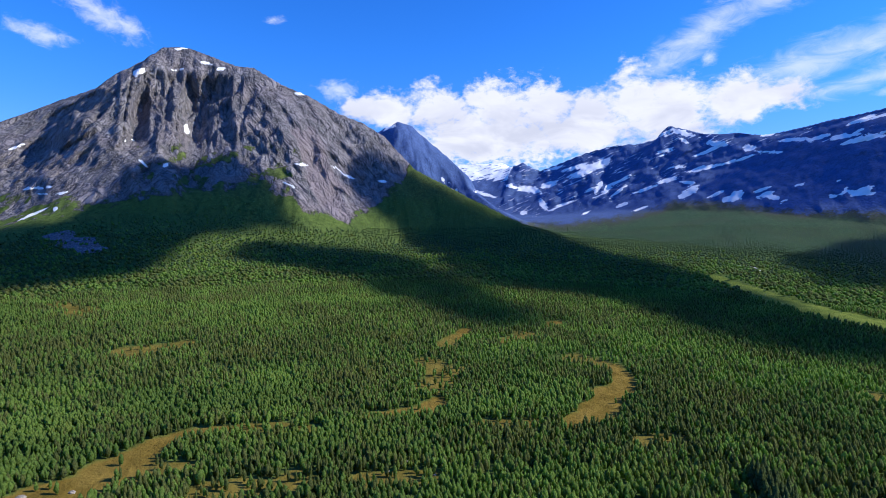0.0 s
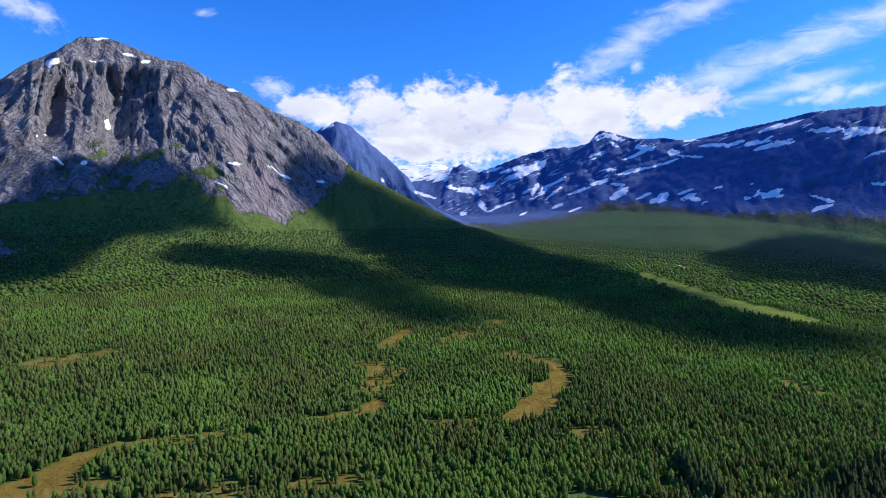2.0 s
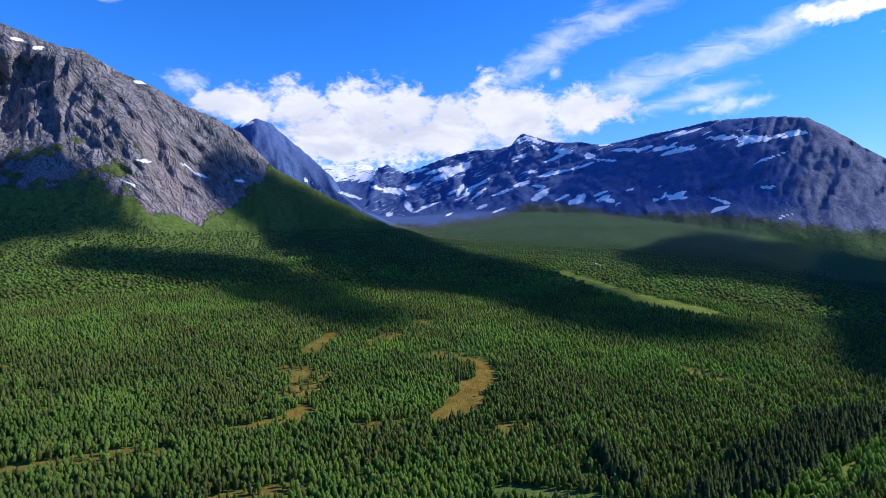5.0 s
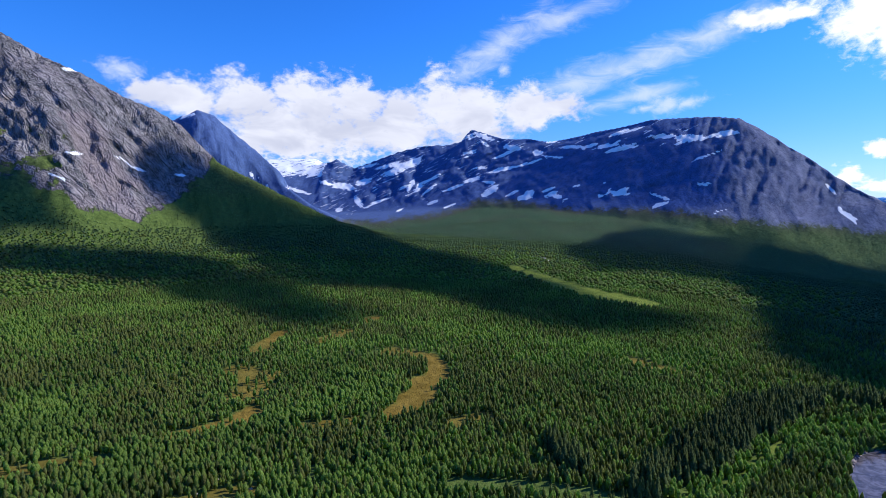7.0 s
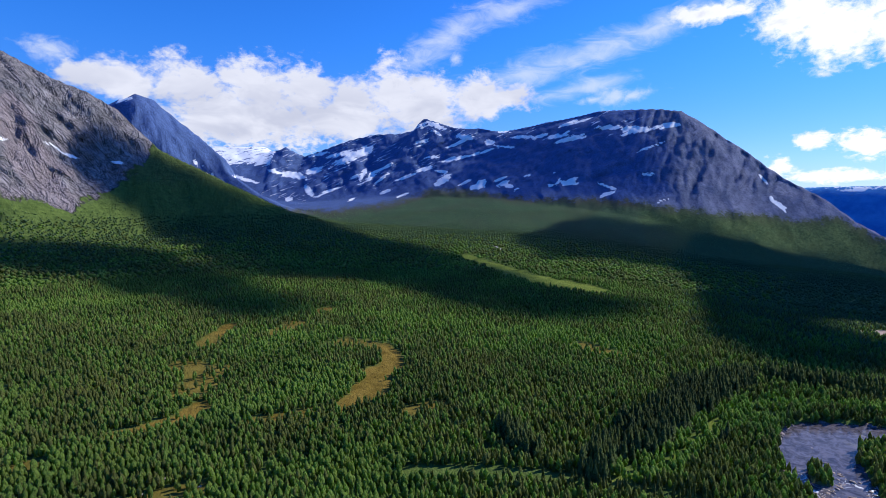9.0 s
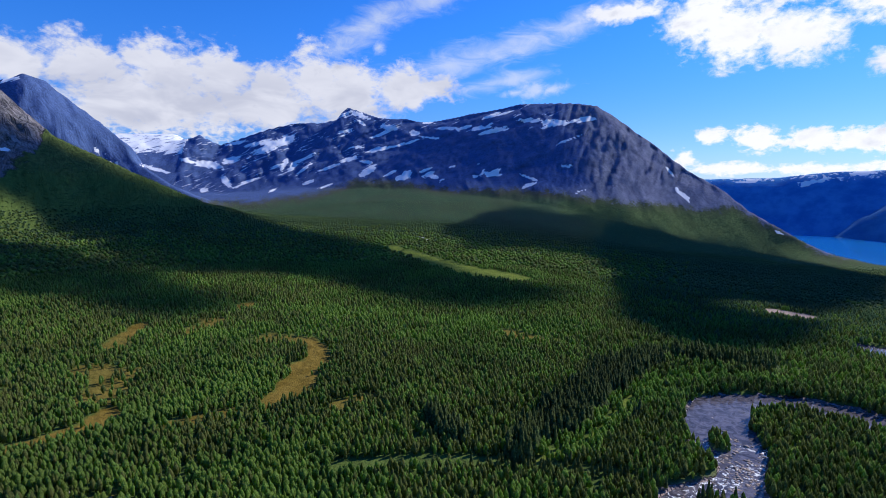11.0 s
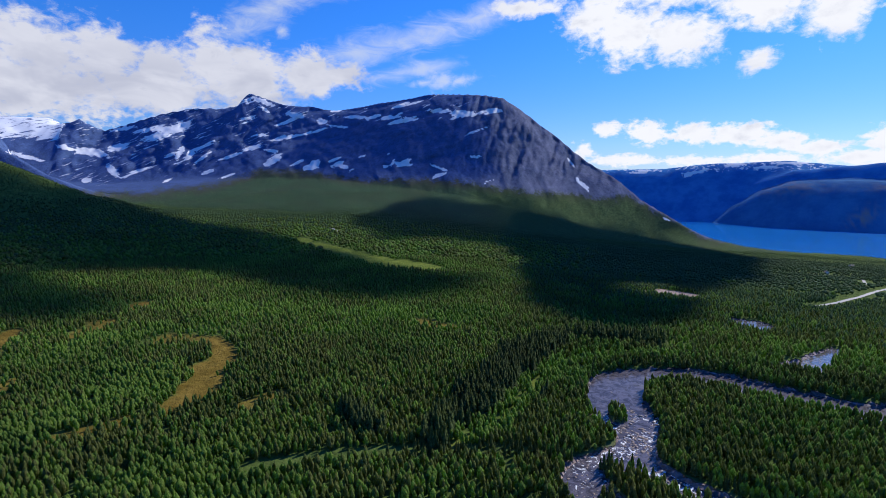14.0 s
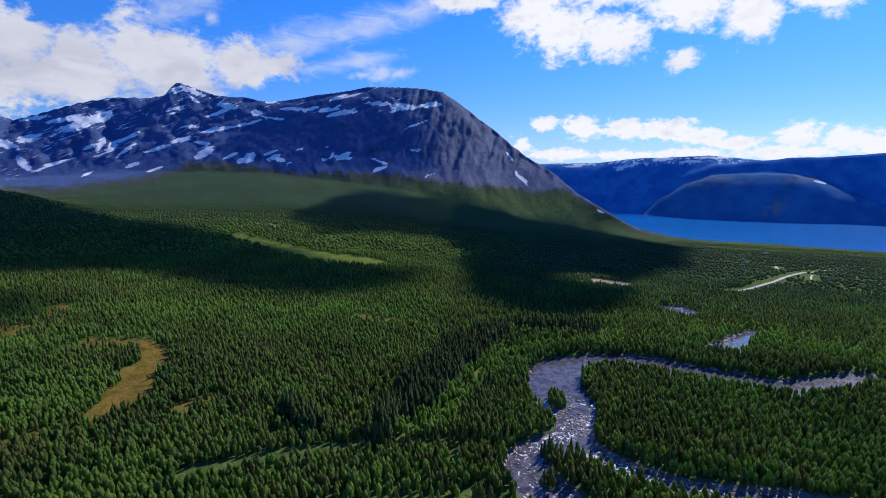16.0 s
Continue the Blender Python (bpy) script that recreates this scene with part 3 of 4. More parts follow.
# Lasting snow fields: bearing, height angle, half length, half width, slant.
SNOW_HEAD = [(-14.6, 4.47, 2.43, 0.49, 25), (-13.1, 4.64, 1.59, 0.22, 16), (-11.2, 4.65, 1.14, 0.14, 12), (-8.4, 2.49, 1.31, 0.39, -9),
             (-10.5, 2.95, 1.03, 0.33, 18), (-10.0, 0.84, 0.79, 0.33, -56), (-11.8, 0.71, 1.52, 0.14, 23), (-3.8, 1.97, 1.43, 0.17, -16),
             (-6.6, 2.77, 0.72, 0.17, -14), (-7.9, -0.03, 0.46, 0.22, 9), (-14.4, -0.03, 0.53, 0.11, 24), (-15.6, 2.6, 0.79, 0.22, 57),
             (-16.5, 2.5, 0.99, 0.28, 48), (-17.7, 3.2, 1.17, 0.17, 28), (-17.5, 2.11, 1.32, 0.14, 41), (-20.1, 2.33, 1.41, 0.17, 18),
             (-18.0, 0.78, 0.67, 0.19, 17), (-19.7, 0.37, 0.8, 0.14, 19), (-14.7, 2.29, 0.55, 0.17, 19)]
SNOW_HORN = [(-23.4, 7.75, 1.38, 0.22, -20), (-26.5, 6.56, 1.03, 0.28, -10), (-21.9, 7.73, 0.78, 0.22, 20), (-19.9, 7.15, 1.17, 0.17, 8),
             (-17.1, 6.85, 1.01, 0.14, 2), (-22.0, 6.14, 0.89, 0.17, 14), (-25.4, 5.77, 1.25, 0.17, 19), (-22.9, 4.49, 0.79, 0.14, 9),
             (-22.3, 3.24, 1.25, 0.19, 17), (-25.2, 4.25, 1.43, 0.22, 13), (-28.3, 4.94, 1.89, 0.14, 16), (-24.2, 2.01, 1.06, 0.44, 34),
             (-26.5, 1.76, 0.77, 0.17, 28), (-28.3, 1.65, 0.58, 0.39, 15), (-29.1, 5.99, 0.56, 0.28, -4), (-24.0, 2.95, 0.73, 0.17, -6),
             (-30.1, 2.01, 0.83, 0.17, 24), (-23.6, 6.96, 0.42, 0.17, -28)]
SNOW_BROAD = [(-41.3, 7.23, 1.45, 0.22, -2), (-43.8, 6.92, 1.38, 0.39, -1), (-46.7, 7.14, 1.39, 0.28, 8), (-37.5, 6.12, 1.69, 0.17, 10),
              (-36.3, 6.45, 1.47, 0.11, 10), (-37.4, 1.68, 0.98, 0.22, -4), (-41.4, 1.28, 1.2, 0.14, -19), (-41.4, 0.48, 0.9, 0.17, 20),
              (-45.5, 5.2, 1.37, 0.14, 20), (-45.1, 2.5, 0.7, 0.17, -2), (-46.6, -0.18, 0.69, 0.11, 21), (-56.5, -0.5, 1.01, 0.22, -41),
              (-55.2, 1.78, 0.68, 0.14, -51), (-27.9, 1.32, 0.91, 0.28, 8), (-31.0, 1.43, 0.79, 0.22, -12), (-43.8, 6.66, 1.49, 0.11, 15),
              (-38.4, 7.88, 1.3, 0.11, 15), (-64.7, -3.86, 0.41, 0.11, -21)]
SNOW_RIM = [(-30.5, 7.07, 0.65, 0.17, 1), (-30.6, 5.54, 1.33, 0.11, -6), (-32.6, 6.49, 1.16, 0.17, 2), (-34.4, 6.52, 0.93, 0.17, 16), (-36.0, 6.51, 0.88, 0.19, 0),
            (-37.5, 6.27, 1.57, 0.17, 12), (-37.5, 7.84, 1.28, 0.14, 22), (-37.1, 6.81, 0.52, 0.11, 28), (-30.6, 1.59, 0.79, 0.28, 16),
            (-36.4, 1.89, 0.5, 0.17, 64), (-37.6, 1.81, 0.8, 0.28, 24), (-35.6, 1.45, 0.3, 0.19, -1), (-33.2, 2.47, 0.43, 0.14, 20), (-32.0, 1.02, 0.41, 0.11, 34),
            (-35.8, 2.68, 0.52, 0.11, 22)]
SNOW_PEAK = [(30.1, 12.76, 0.59, 0.28, 30), (26.9, 13.36, 0.84, 0.11, 12), (26.5, 15.24, 0.57, 0.14, 10), (24.5, 14.22, 0.6, 0.14, -8),
             (23.0, 13.81, 0.62, 0.17, 8), (26.3, 7.98, 0.47, 0.22, -84), (31.1, 6.62, 0.42, 0.11, 13), (39.4, 5.42, 0.65, 0.11, 27), (30.0, 4.57, 0.6, 0.14, -45),
             (28.2, 4.51, 0.34, 0.17, 36), (37.9, 2.13, 1.18, 0.17, 8), (37.7, 1.63, 0.39, 0.11, 1), (36.4, 1.68, 0.49, 0.14, 19), (38.2, -0.02, 1.22, 0.11, 28),
             (36.9, 0.32, 0.26, 0.17, 39), (15.7, 12.01, 0.66, 0.17, -5), (16.9, 2.89, 0.93, 0.17, -29), (10.7, 3.79, 0.95, 0.17, -20)]
SNOW_FAR = [(7.2, 3.32, 0.64, 0.17, -3), (12.1, 4.69, 0.81, 0.14, -26), (15.6, 5.0, 0.7, 0.17, -4), (6.5, 8.91, 0.91, 0.14, 22), (0.4, 3.43, 0.78, 0.11, -26),
            (-0.3, 2.67, 1.04, 0.11, -29), (-62.1, 0.79, 1.24, 0.14, 6), (-67.0, 0.71, 1.34, 0.14, 13), (-70.3, 1.39, 1.13, 0.17, 4), (-72.7, 1.09, 1.22, 0.14, 7),
            (-74.7, 1.5, 1.68, 0.11, -2), (-83.4, -0.74, 0.53, 0.11, -16), (-66.6, 0.37, 0.65, 0.08, 6)]

# Where the vegetation ends on the flanks: bearing, height angle.
TREELINE_PEAK = [(-20, 9), (3, 9), (5.0, 3.2), (5.8, 2.6), (7.5, 1.0), (9.5, -0.2), (12.5, -0.3), (15.3, 0.3), (17.5, 2.2), (19.7, 2.9), (24, 2.7), (27, 2.2), (29.4, 2.0), (34.8, 0.9), (40.7, -1.0), (50, -3)]
TREELINE_HEAD = [(-75, -6), (-68, -5.6), (-66.2, -4.2), (-63.4, -3.0), (-61, -1.5), (-58.7, -1.9), (-55, -1.3), (-52, -1.3), (-48, -0.9), (-43, -0.1), (-37, 0.1), (-33, 0.1), (-31, 0.4), (-27, 1.0), (-23, 1.1),
                 (-21, 0.4), (-18, -0.5), (-16, -0.75), (-12, -1.2), (-8, -1.1), (10, -1.0)]


def treeline(az, ruler):
    return np.where(ruler == 0, np.interp(az, *np.array(TREELINE_PEAK).T), np.interp(az, *np.array(TREELINE_HEAD).T))


def grooves(across, along, seed):
    """Lines of clefts: 0.4 in the cleft and down to -0.6 between."""
    return (1 - np.abs(2 * fractal(across, along, 4, seed, 0.55) - 1)) ** 2 - 0.6


def crag_relief(az, el, ruler):
    """How far clefts, bays and slabs lie back in the rock faces, as a share of the distance."""
    # two dark bays in the headwall of the nearest mountain
    lean = az + 0.30 * (el - 9)
    bays = 0.080 * np.clip((lean - 27.4) / 2.9, 0, 1) * step(31.4, 30.2, lean) * step(4.8, 7.6, el) * step(14.2, 9.4, el)
    bays = bays + 0.080 * np.clip((az - 21.8) / 3.9, 0, 1) * step(27.0, 25.7, az + 0.08 * (el - 9)) * step(4.8, 7.8, el) * step(14.2, 9.4, el)
    wall = step(19.5, 22.5, az) * step(33, 31, az) * step(5.5, 7, el)
    left = step(25, 30, az) * (1 - 0.7 * wall)
    right = step(23, 19, az)
    peak = bays + 0.030 * wall * grooves(az * 1.0 + el * 0.14, el * 0.12, 23) + 0.024 * left * grooves(el * 0.62 + az * 0.47, (az - el * 0.7) * 0.10, 29)
    peak = peak + 0.018 * right * grooves(el * 0.50 - az * 0.50, (az + el) * 0.11, 31) + 0.003 * grooves(az * 1.7, el * 1.5, 33)
    crown = step(12.6, 13.4, el) * step(18, 21, az)
    peak = peak * (1 - 0.7 * crown)
    strata = 0.018 * grooves(el * 0.75 + az * 0.24, az * 0.10, 41) + 0.006 * grooves(az * 0.7 - el * 0.4, el * 0.5, 43)
    spurs = 0.018 * grooves(az * 0.62 + el * 0.22, el * 0.17, 47) + 0.006 * grooves(az * 1.1, el * 0.9, 49)
    broad = strata + (spurs - strata) * step(-41, -45, az)
    horn = 0.018 * grooves(el * 0.55 + az * 0.30, (az - el) * 0.12, 53) + 0.006 * grooves(az * 0.8, el * 0.8, 55)
    cone = 0.007 * grooves(az * 0.7 - el * 0.45, el * 0.2, 57)
    return np.select([ruler == 0, ruler == 1, ruler == 3, ruler == 4], [peak, cone, horn, broad], 0.0)


def build_land():
    """The near ground out to 1350 m, and the far ground with its mountains."""
    coarse = np.arange(54, 259, 3.0)
    near_rows, r = [0.02, 25.0, 60.0, 100.0, 140.0], 170.0
    while r < 1352:
        near_rows.append(r)
        r *= 1.0105
    far_rows, r = [], 1346.0
    while r < 4960:
        far_rows.append(r)
        r *= 1.0043 if r < 2350 else 1.0052
    near_rows.append(1353.0)
    land_sheet(np.array(near_rows), np.concatenate([np.arange(-101, 54, 0.29), coarse]))
    land_sheet(np.array(far_rows), np.concatenate([np.arange(-101, -69, 0.2), np.arange(-69, 46, 0.14), np.arange(46, 54, 0.4), coarse]))


def land_sheet(ranges, az):
    rr, aa = np.meshgrid(ranges, az, indexing="ij")
    x, y = polar(aa, rr)
    z, ruler, u, way = ground_height(x, y)
    el = np.degrees(np.arctan2(z - EYE, rr))
    az_of = (aa + 180) % 360 - 180
    high = np.isin(ruler, range(8))
    lumps = fractal(x / 120, y / 120, 4, 61)
    shreds = fractal(az_of * 1.3 + el * 0.5, el * 2.2, 4, 65, 0.6)
    over = el - treeline(az_of, ruler) + (lumps - 0.5) * np.where(ruler == 0, 1.2, 0.25) + (shreds - 0.5) * np.where(ruler == 0, 1.4, 0.8)
    veg = np.where(high & (ruler < 5), np.where(ruler == 0, step(1.0, -1.0, over), step(1.5, -1.5, over)), 1.0)
    ledges = step(0.50, 0.60, fractal(az_of * 0.9 + el * 0.7, el * 1.1 - az_of * 0.3, 4, 67)) * step(32, 29, az_of) * step(13, 16, az_of) * step(1.0, 2.5, el) * step(8.2, 5.6, el)
    ledges = np.maximum(ledges, step(0.52, 0.6, lumps) * step(34, 36, az_of) * step(2.4, 0.8, el))
    veg = np.where(ruler == 0, np.maximum(veg, 0.66 * ledges), veg)
    fan = mask(x, y, SCREE_FANS, 0.8, 40.0) * (ruler == 0)
    cap = (ruler == 7) * np.maximum(np.exp(-(((az_of + 74.8) / 2.6) ** 2 + ((el + 0.75) / 0.6) ** 2)), np.exp(-(((az_of + 82.3) / 2.2) ** 2 + ((el + 0.42 + 0.18 * (az_of + 82.3)) / 0.35) ** 2)))
    cap = cap * step(0.30, 0.62, fractal(az_of * 2.2, el * 5, 4, 28))
    scar = (ruler == 7) * np.exp(-(((az_of + 80.3 + 0.5 * (el + 3)) / 0.7) ** 2 + ((el + 3.2) / 0.9) ** 2)) * step(0.40, 0.6, fractal(az_of * 4, el * 5, 3, 29))
    scree = np.where(high & (ruler < 5), step(1.5, 0.3, over), 0.0)
    scree = np.where(ruler == 0, 0.8 * scree * step(30, 24, az_of), 0.2 * scree)
    veg, scree = veg * (1 - fan), np.maximum(scree, fan)
    # broken snow among the rocks, and the lasting fields
    some = np.select([ruler == 2, ruler == 3, ruler == 4, ruler == 1], [0.22 + 0.42 * step(2.9, 3.9, el), 0.32, 0.29 * step(4.0, 6.5, el) * step(-50, -46, az_of) + 0.15 * step(2.8, 1.8, el) * step(-48, -40, az_of), 0.06], 0.0)
    snow = np.where(ruler == 5, 0.44 * step(0.1, 1.0, el), some * (1 - veg))
    fray = (fractal(az_of * 3.2, el * 5, 4, 19, 0.6) - 0.5) * 1.0
    for a, e, w, h, slant in SNOW_HEAD + SNOW_HORN + SNOW_BROAD + SNOW_RIM + SNOW_PEAK + SNOW_FAR:
        c, s = math.cos(radians(slant)), math.sin(radians(slant))
        da, de = -(az_of - a), el - e
        close = (np.abs(da) < w + 1) & (np.abs(de) < w + 1) & high
        if close.any():
            da, de = da[close], de[close]
            spot = np.hypot((da * c + de * s) / w, (de * c - da * s) / h) + fray[close]
            snow[close] = np.maximum(snow[close], 0.74 * (1 - step(0.5, 1.7, spot)))
    bog, grass, sand = np.zeros(x.shape), np.zeros(x.shape), np.maximum(0.6 * cap, 0.9 * scar)
    near = (rr < 1353) & (az_of > -102) & (az_of < 55)
    xn, yn = x[near], y[near]
    bog[near] = np.maximum(mask(xn, yn, BOGS), 0.75 * mask(xn, yn, THIN_WOODS, 0.9, 30))
    grass[near] = np.maximum(mask(xn, yn, MEADOWS, 0.35), mask(xn, yn, GLADES, 0.6))
    sand[near] = np.maximum(sand[near], mask(xn, yn, CLEARINGS))
    stony = (rr[near] < 300) & (az_of[near] < -50)
    shore = (1 - step(0.95, 1.3, river_inside(xn, yn, 2.0) + 0.5 * (fractal(xn / 9, yn / 9, 3, 44) - 0.5))) * (1 - mask(xn, yn, ISLETS, 0.2))
    veg[near], scree[near] = veg[near] * (1 - shore), np.maximum(scree[near], shore)
    sand[near] = np.maximum(sand[near], 0.55 * shore * stony)
    # Haze tint of the farther mountains, weaker on the broad one's sunlit right flank.
    hazed = np.isin(ruler, (1, 2, 3, 4)) * (1 - 0.45 * (ruler == 4) * step(-44, -49, az_of + (lumps - 0.5) * 6))
    # "far" marks where the painted blue haze covers the land beyond the lake.
    data = {"snow": snow, "veg": veg, "bog": bog, "grass": grass, "scree": scree, "sand": sand, "hazed": hazed,
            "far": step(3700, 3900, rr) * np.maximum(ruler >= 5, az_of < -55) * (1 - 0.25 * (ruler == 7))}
    back = 1 + crag_relief(az_of, el, ruler) * step(0.3, 3.0, el - treeline(az_of, ruler)) * step(0.0, 0.02, u)
    x, y, z = x * back, y * back, EYE + (z - EYE) * back

    rows, cols = rr.shape
    index = np.arange(rows * cols).reshape(rows, cols)
    wrap = np.concatenate([index, index[:, :1]], 1)
    quads = np.stack([wrap[:-1, :-1], wrap[:-1, 1:], wrap[1:, 1:], wrap[1:, :-1]], -1).reshape(-1, 4)
    verts = np.stack([x.ravel(), y.ravel(), z.ravel()], -1)
    # each mountain is a piece of its own, from its rocks up; the rest is ground
    owner = np.where(high & (veg < 0.5) | (high & (u < 0.30)) | (ruler >= 5), ruler, -1).ravel()
    votes = owner[quads]
    owner_of = np.where((votes == votes[:, :1]).sum(1) >= 3, votes[:, 0], votes[:, 2])
    names = list(RIDGES)
    labels = {"peak": "steep grey granite mountain with gullies and few snow patches", "cone": "dark blue-grey pointed mountain at the head of the valley",
              "snowy": "distant mountain ridge almost covered in snow", "horn": "dark rocky mountain with a snow-capped horn summit",
              "broad": "broad dark mountain with streaks of snow above forest", "plateau": "distant bluish plateau mountain beyond the lake, streaked with snow",
              "dark_hill": "dark forested hill beyond the blue lake", "knoll": "rounded brownish hill on the lake's far shore"}
    for k in range(-1, 8):
        mine = quads[owner_of == k]
        if not len(mine):
            continue
        used, inverse = np.unique(mine, return_inverse=True)
        name = "ground" if k < 0 else ("hill" if names[k] in ("dark_hill", "knoll") else "mountain")
        points = verts[used]
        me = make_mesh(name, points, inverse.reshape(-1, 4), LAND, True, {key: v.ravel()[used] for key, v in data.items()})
        ob = new(name, me)
        if k < 0:
            tagged(ob, "valley floor and lower slopes, moss and scrub under forest", "ground", kind="structure")
        else:
            tagged(ob, labels[names[k]], "hill" if name == "hill" else "mountain")


build_land()


# ---- lake, river and roads ----
def build_lake():
    az, r = np.meshgrid(np.arange(-200, -40, 2.0), np.linspace(1900, 4950, 40))
    x, y = polar(az, r)
    k = np.arange(az.size).reshape(az.shape)
    quads = np.stack([k[:-1, :-1], k[1:, :-1], k[1:, 1:], k[:-1, 1:]], -1).reshape(-1, 4)
    me = make_mesh("lake_water", np.stack([x.ravel(), y.ravel(), 0 * x.ravel()], -1), quads, LAKE_WATER, True)
    tagged(new("water", me), "deep blue fjord water between the mountains", "lake", kind="structure")


def ribbon(line, width, lift, cross=7):
    """A band that follows the land along a line: places, quads, and the way along and across it."""
    d = np.gradient(line, axis=0)
    side = np.stack([-d[:, 1], d[:, 0]], -1) / np.linalg.norm(d, axis=1)[:, None]
    t = np.linspace(-1, 1, cross)
    p = line[:, None] + side[:, None] * (width[:, None] * t)[..., None]
    mid = land(line[:, 0], line[:, 1])[0]
    z = np.repeat((np.convolve(np.pad(mid, 4, "edge"), np.ones(9) / 9, "valid") + lift)[:, None], cross, 1)
    k = np.arange(p.shape[0] * cross).reshape(-1, cross)
    quads = np.stack([k[:-1, :-1], k[1:, :-1], k[1:, 1:], k[:-1, 1:]], -1).reshape(-1, 4)
    return np.concatenate([p, z[..., None]], -1).reshape(-1, 3), quads, np.repeat(np.arange(len(line)), cross)


def build_rivers():
    foams = ((lambda s: 0.02 + 0.62 * step(0.70, 0.80, s)), (lambda s: 0.62 - 0.1 * s), (lambda s: 0.70 - 0.12 * s), (lambda s: 0 * s), (lambda s: 0 * s))
    for (line, width), foam in zip(RIVERS, foams):
        verts, quads, row = ribbon(line, width * 1.25, -1.6)
        verts[:, 2] += 0.5 * (fractal(verts[:, 0] / 3, verts[:, 1] / 3, 2, 81) - 0.5)
        me = make_mesh("river_water", verts, quads, RIVER_WATER, True, {"foam": foam(row / row.max())})
        tagged(new("water", me), "shallow stony river with white rapids winding through forest", "river", kind="structure")


def build_roads():
    for line, width in ROADS:
        line = np.stack([np.interp(np.linspace(0, 1, 160), np.linspace(0, 1, len(line)), c) for c in line.T], -1)
        verts, quads, _ = ribbon(line, np.interp(np.linspace(0, 1, 160), np.linspace(0, 1, len(width)), width), 0.0, 3)
        verts[:, 2] = land(verts[:, 0], verts[:, 1])[0] + 0.9
        me = make_mesh("road", verts, quads, ASPHALT, True)
        tagged(new("road", me), "pale narrow valley road between the trees", "road", kind="structure")


RAPIDS = 420


def build_boulders():
    """Wet boulders in the rapids and along the banks, as one mesh."""
    rng = np.random.default_rng(12)
    verts, faces = [], []
    a = np.arange(6) * math.pi / 3
    shape = np.vstack([np.stack([np.cos(a), np.sin(a), 0 * a - 0.3], -1), np.stack([0.72 * np.cos(a + 0.5), 0.72 * np.sin(a + 0.5), 0 * a + 0.5], -1), [(0, 0, 0.75)]])
    tris = np.array([q for k in range(6) for q in ((k, (k + 1) % 6, k + 6), ((k + 1) % 6, (k + 1) % 6 + 6, k + 6), (k + 6, (k + 1) % 6 + 6, 12))])
    for (line, width), many in zip(RIVERS, (RAPIDS, 400, 320, 6, 6)):
        level = land(line[:, 0], line[:, 1])[0]
        for _ in range(many):
            k = int(len(line) * (0.70 + 0.30 * rng.uniform(0, 1) ** 0.8)) if many == RAPIDS else int(rng.integers(0, len(line)))
            k = min(k, len(line) - 1)
            a, d = rng.uniform(0, 6.28), width[k] * rng.uniform(0.1, 1.25)
            x, y = line[k] + np.array((math.cos(a), math.sin(a))) * d
            z = level[k] - 1.8
            size = (0.3 + 0.8 * rng.uniform(0, 1) ** 3) * (1.25 if many == RAPIDS else 0.9)
            turn = np.array(Euler((0, 0, rng.uniform(0, 6.28))).to_matrix())
            faces.append(tris + 13 * len(verts))
            verts.append((shape * rng.uniform(0.75, 1.3, (13, 3)) * size * (1.2, 0.9, 0.6)) @ turn.T + (x, y, z))
    me = make_mesh("river_boulders", np.vstack(verts), np.vstack(faces), STONE, True)
    tagged(new("river_boulders", me), "grey-brown wet boulders and stones in the rapids", "boulders", kind="stuff")


def build_large_boulders():
    """Pale glacial boulders that lie in open spots of the forest."""
    for az, r, size in ((4.8, 273, 1.9), (6.5, 262, 0.9), (40.2, 303, 2.0), (36.4, 296, 1.2), (1.5, 257, 1.1), (-64.6, 268, 1.3)):
        x, y = (float(v) for v in polar(az, r))
        z = float(ground_height(np.array([x]), np.array([y]))[0][0])
        bm = bmesh.new()
        bmesh.ops.create_icosphere(bm, subdivisions=3, radius=1.0)
        for v in bm.verts:
            v.co *= 1 + 0.5 * noise.fractal(v.co * 0.9 + Vector((az, r, 0)), 1.0, 2.0, 4)
            v.co = Vector((v.co.x * size * 1.25, v.co.y * size, v.co.z * size * 0.75))
        me = bpy.data.meshes.new("boulder")
        bm.to_mesh(me)
        bm.free()
        me.materials.append(PALE_STONE)
        ob = new("boulder", me)
        ob.location = (x, y, z + size * 0.05)
        tagged(ob, "large pale grey boulder among the trees", "boulder", "boulders in the forest")


HOUSES = ((-78.1, 1405, 20), (-79.8, 1800, -35))  # bearing, range, turn


def house_mesh(name, bm, mat, parent, label=""):
    me = bpy.data.meshes.new(name)
    bm.to_mesh(me)
    bm.free()
    me.materials.append(mat)
    return part(name, me, parent, label)


def block(size, at):
    bm = bmesh.new()
    bmesh.ops.create_cube(bm, size=1.0, matrix=Matrix.Translation(at) @ Matrix.Diagonal((*size, 1)))
    return bm


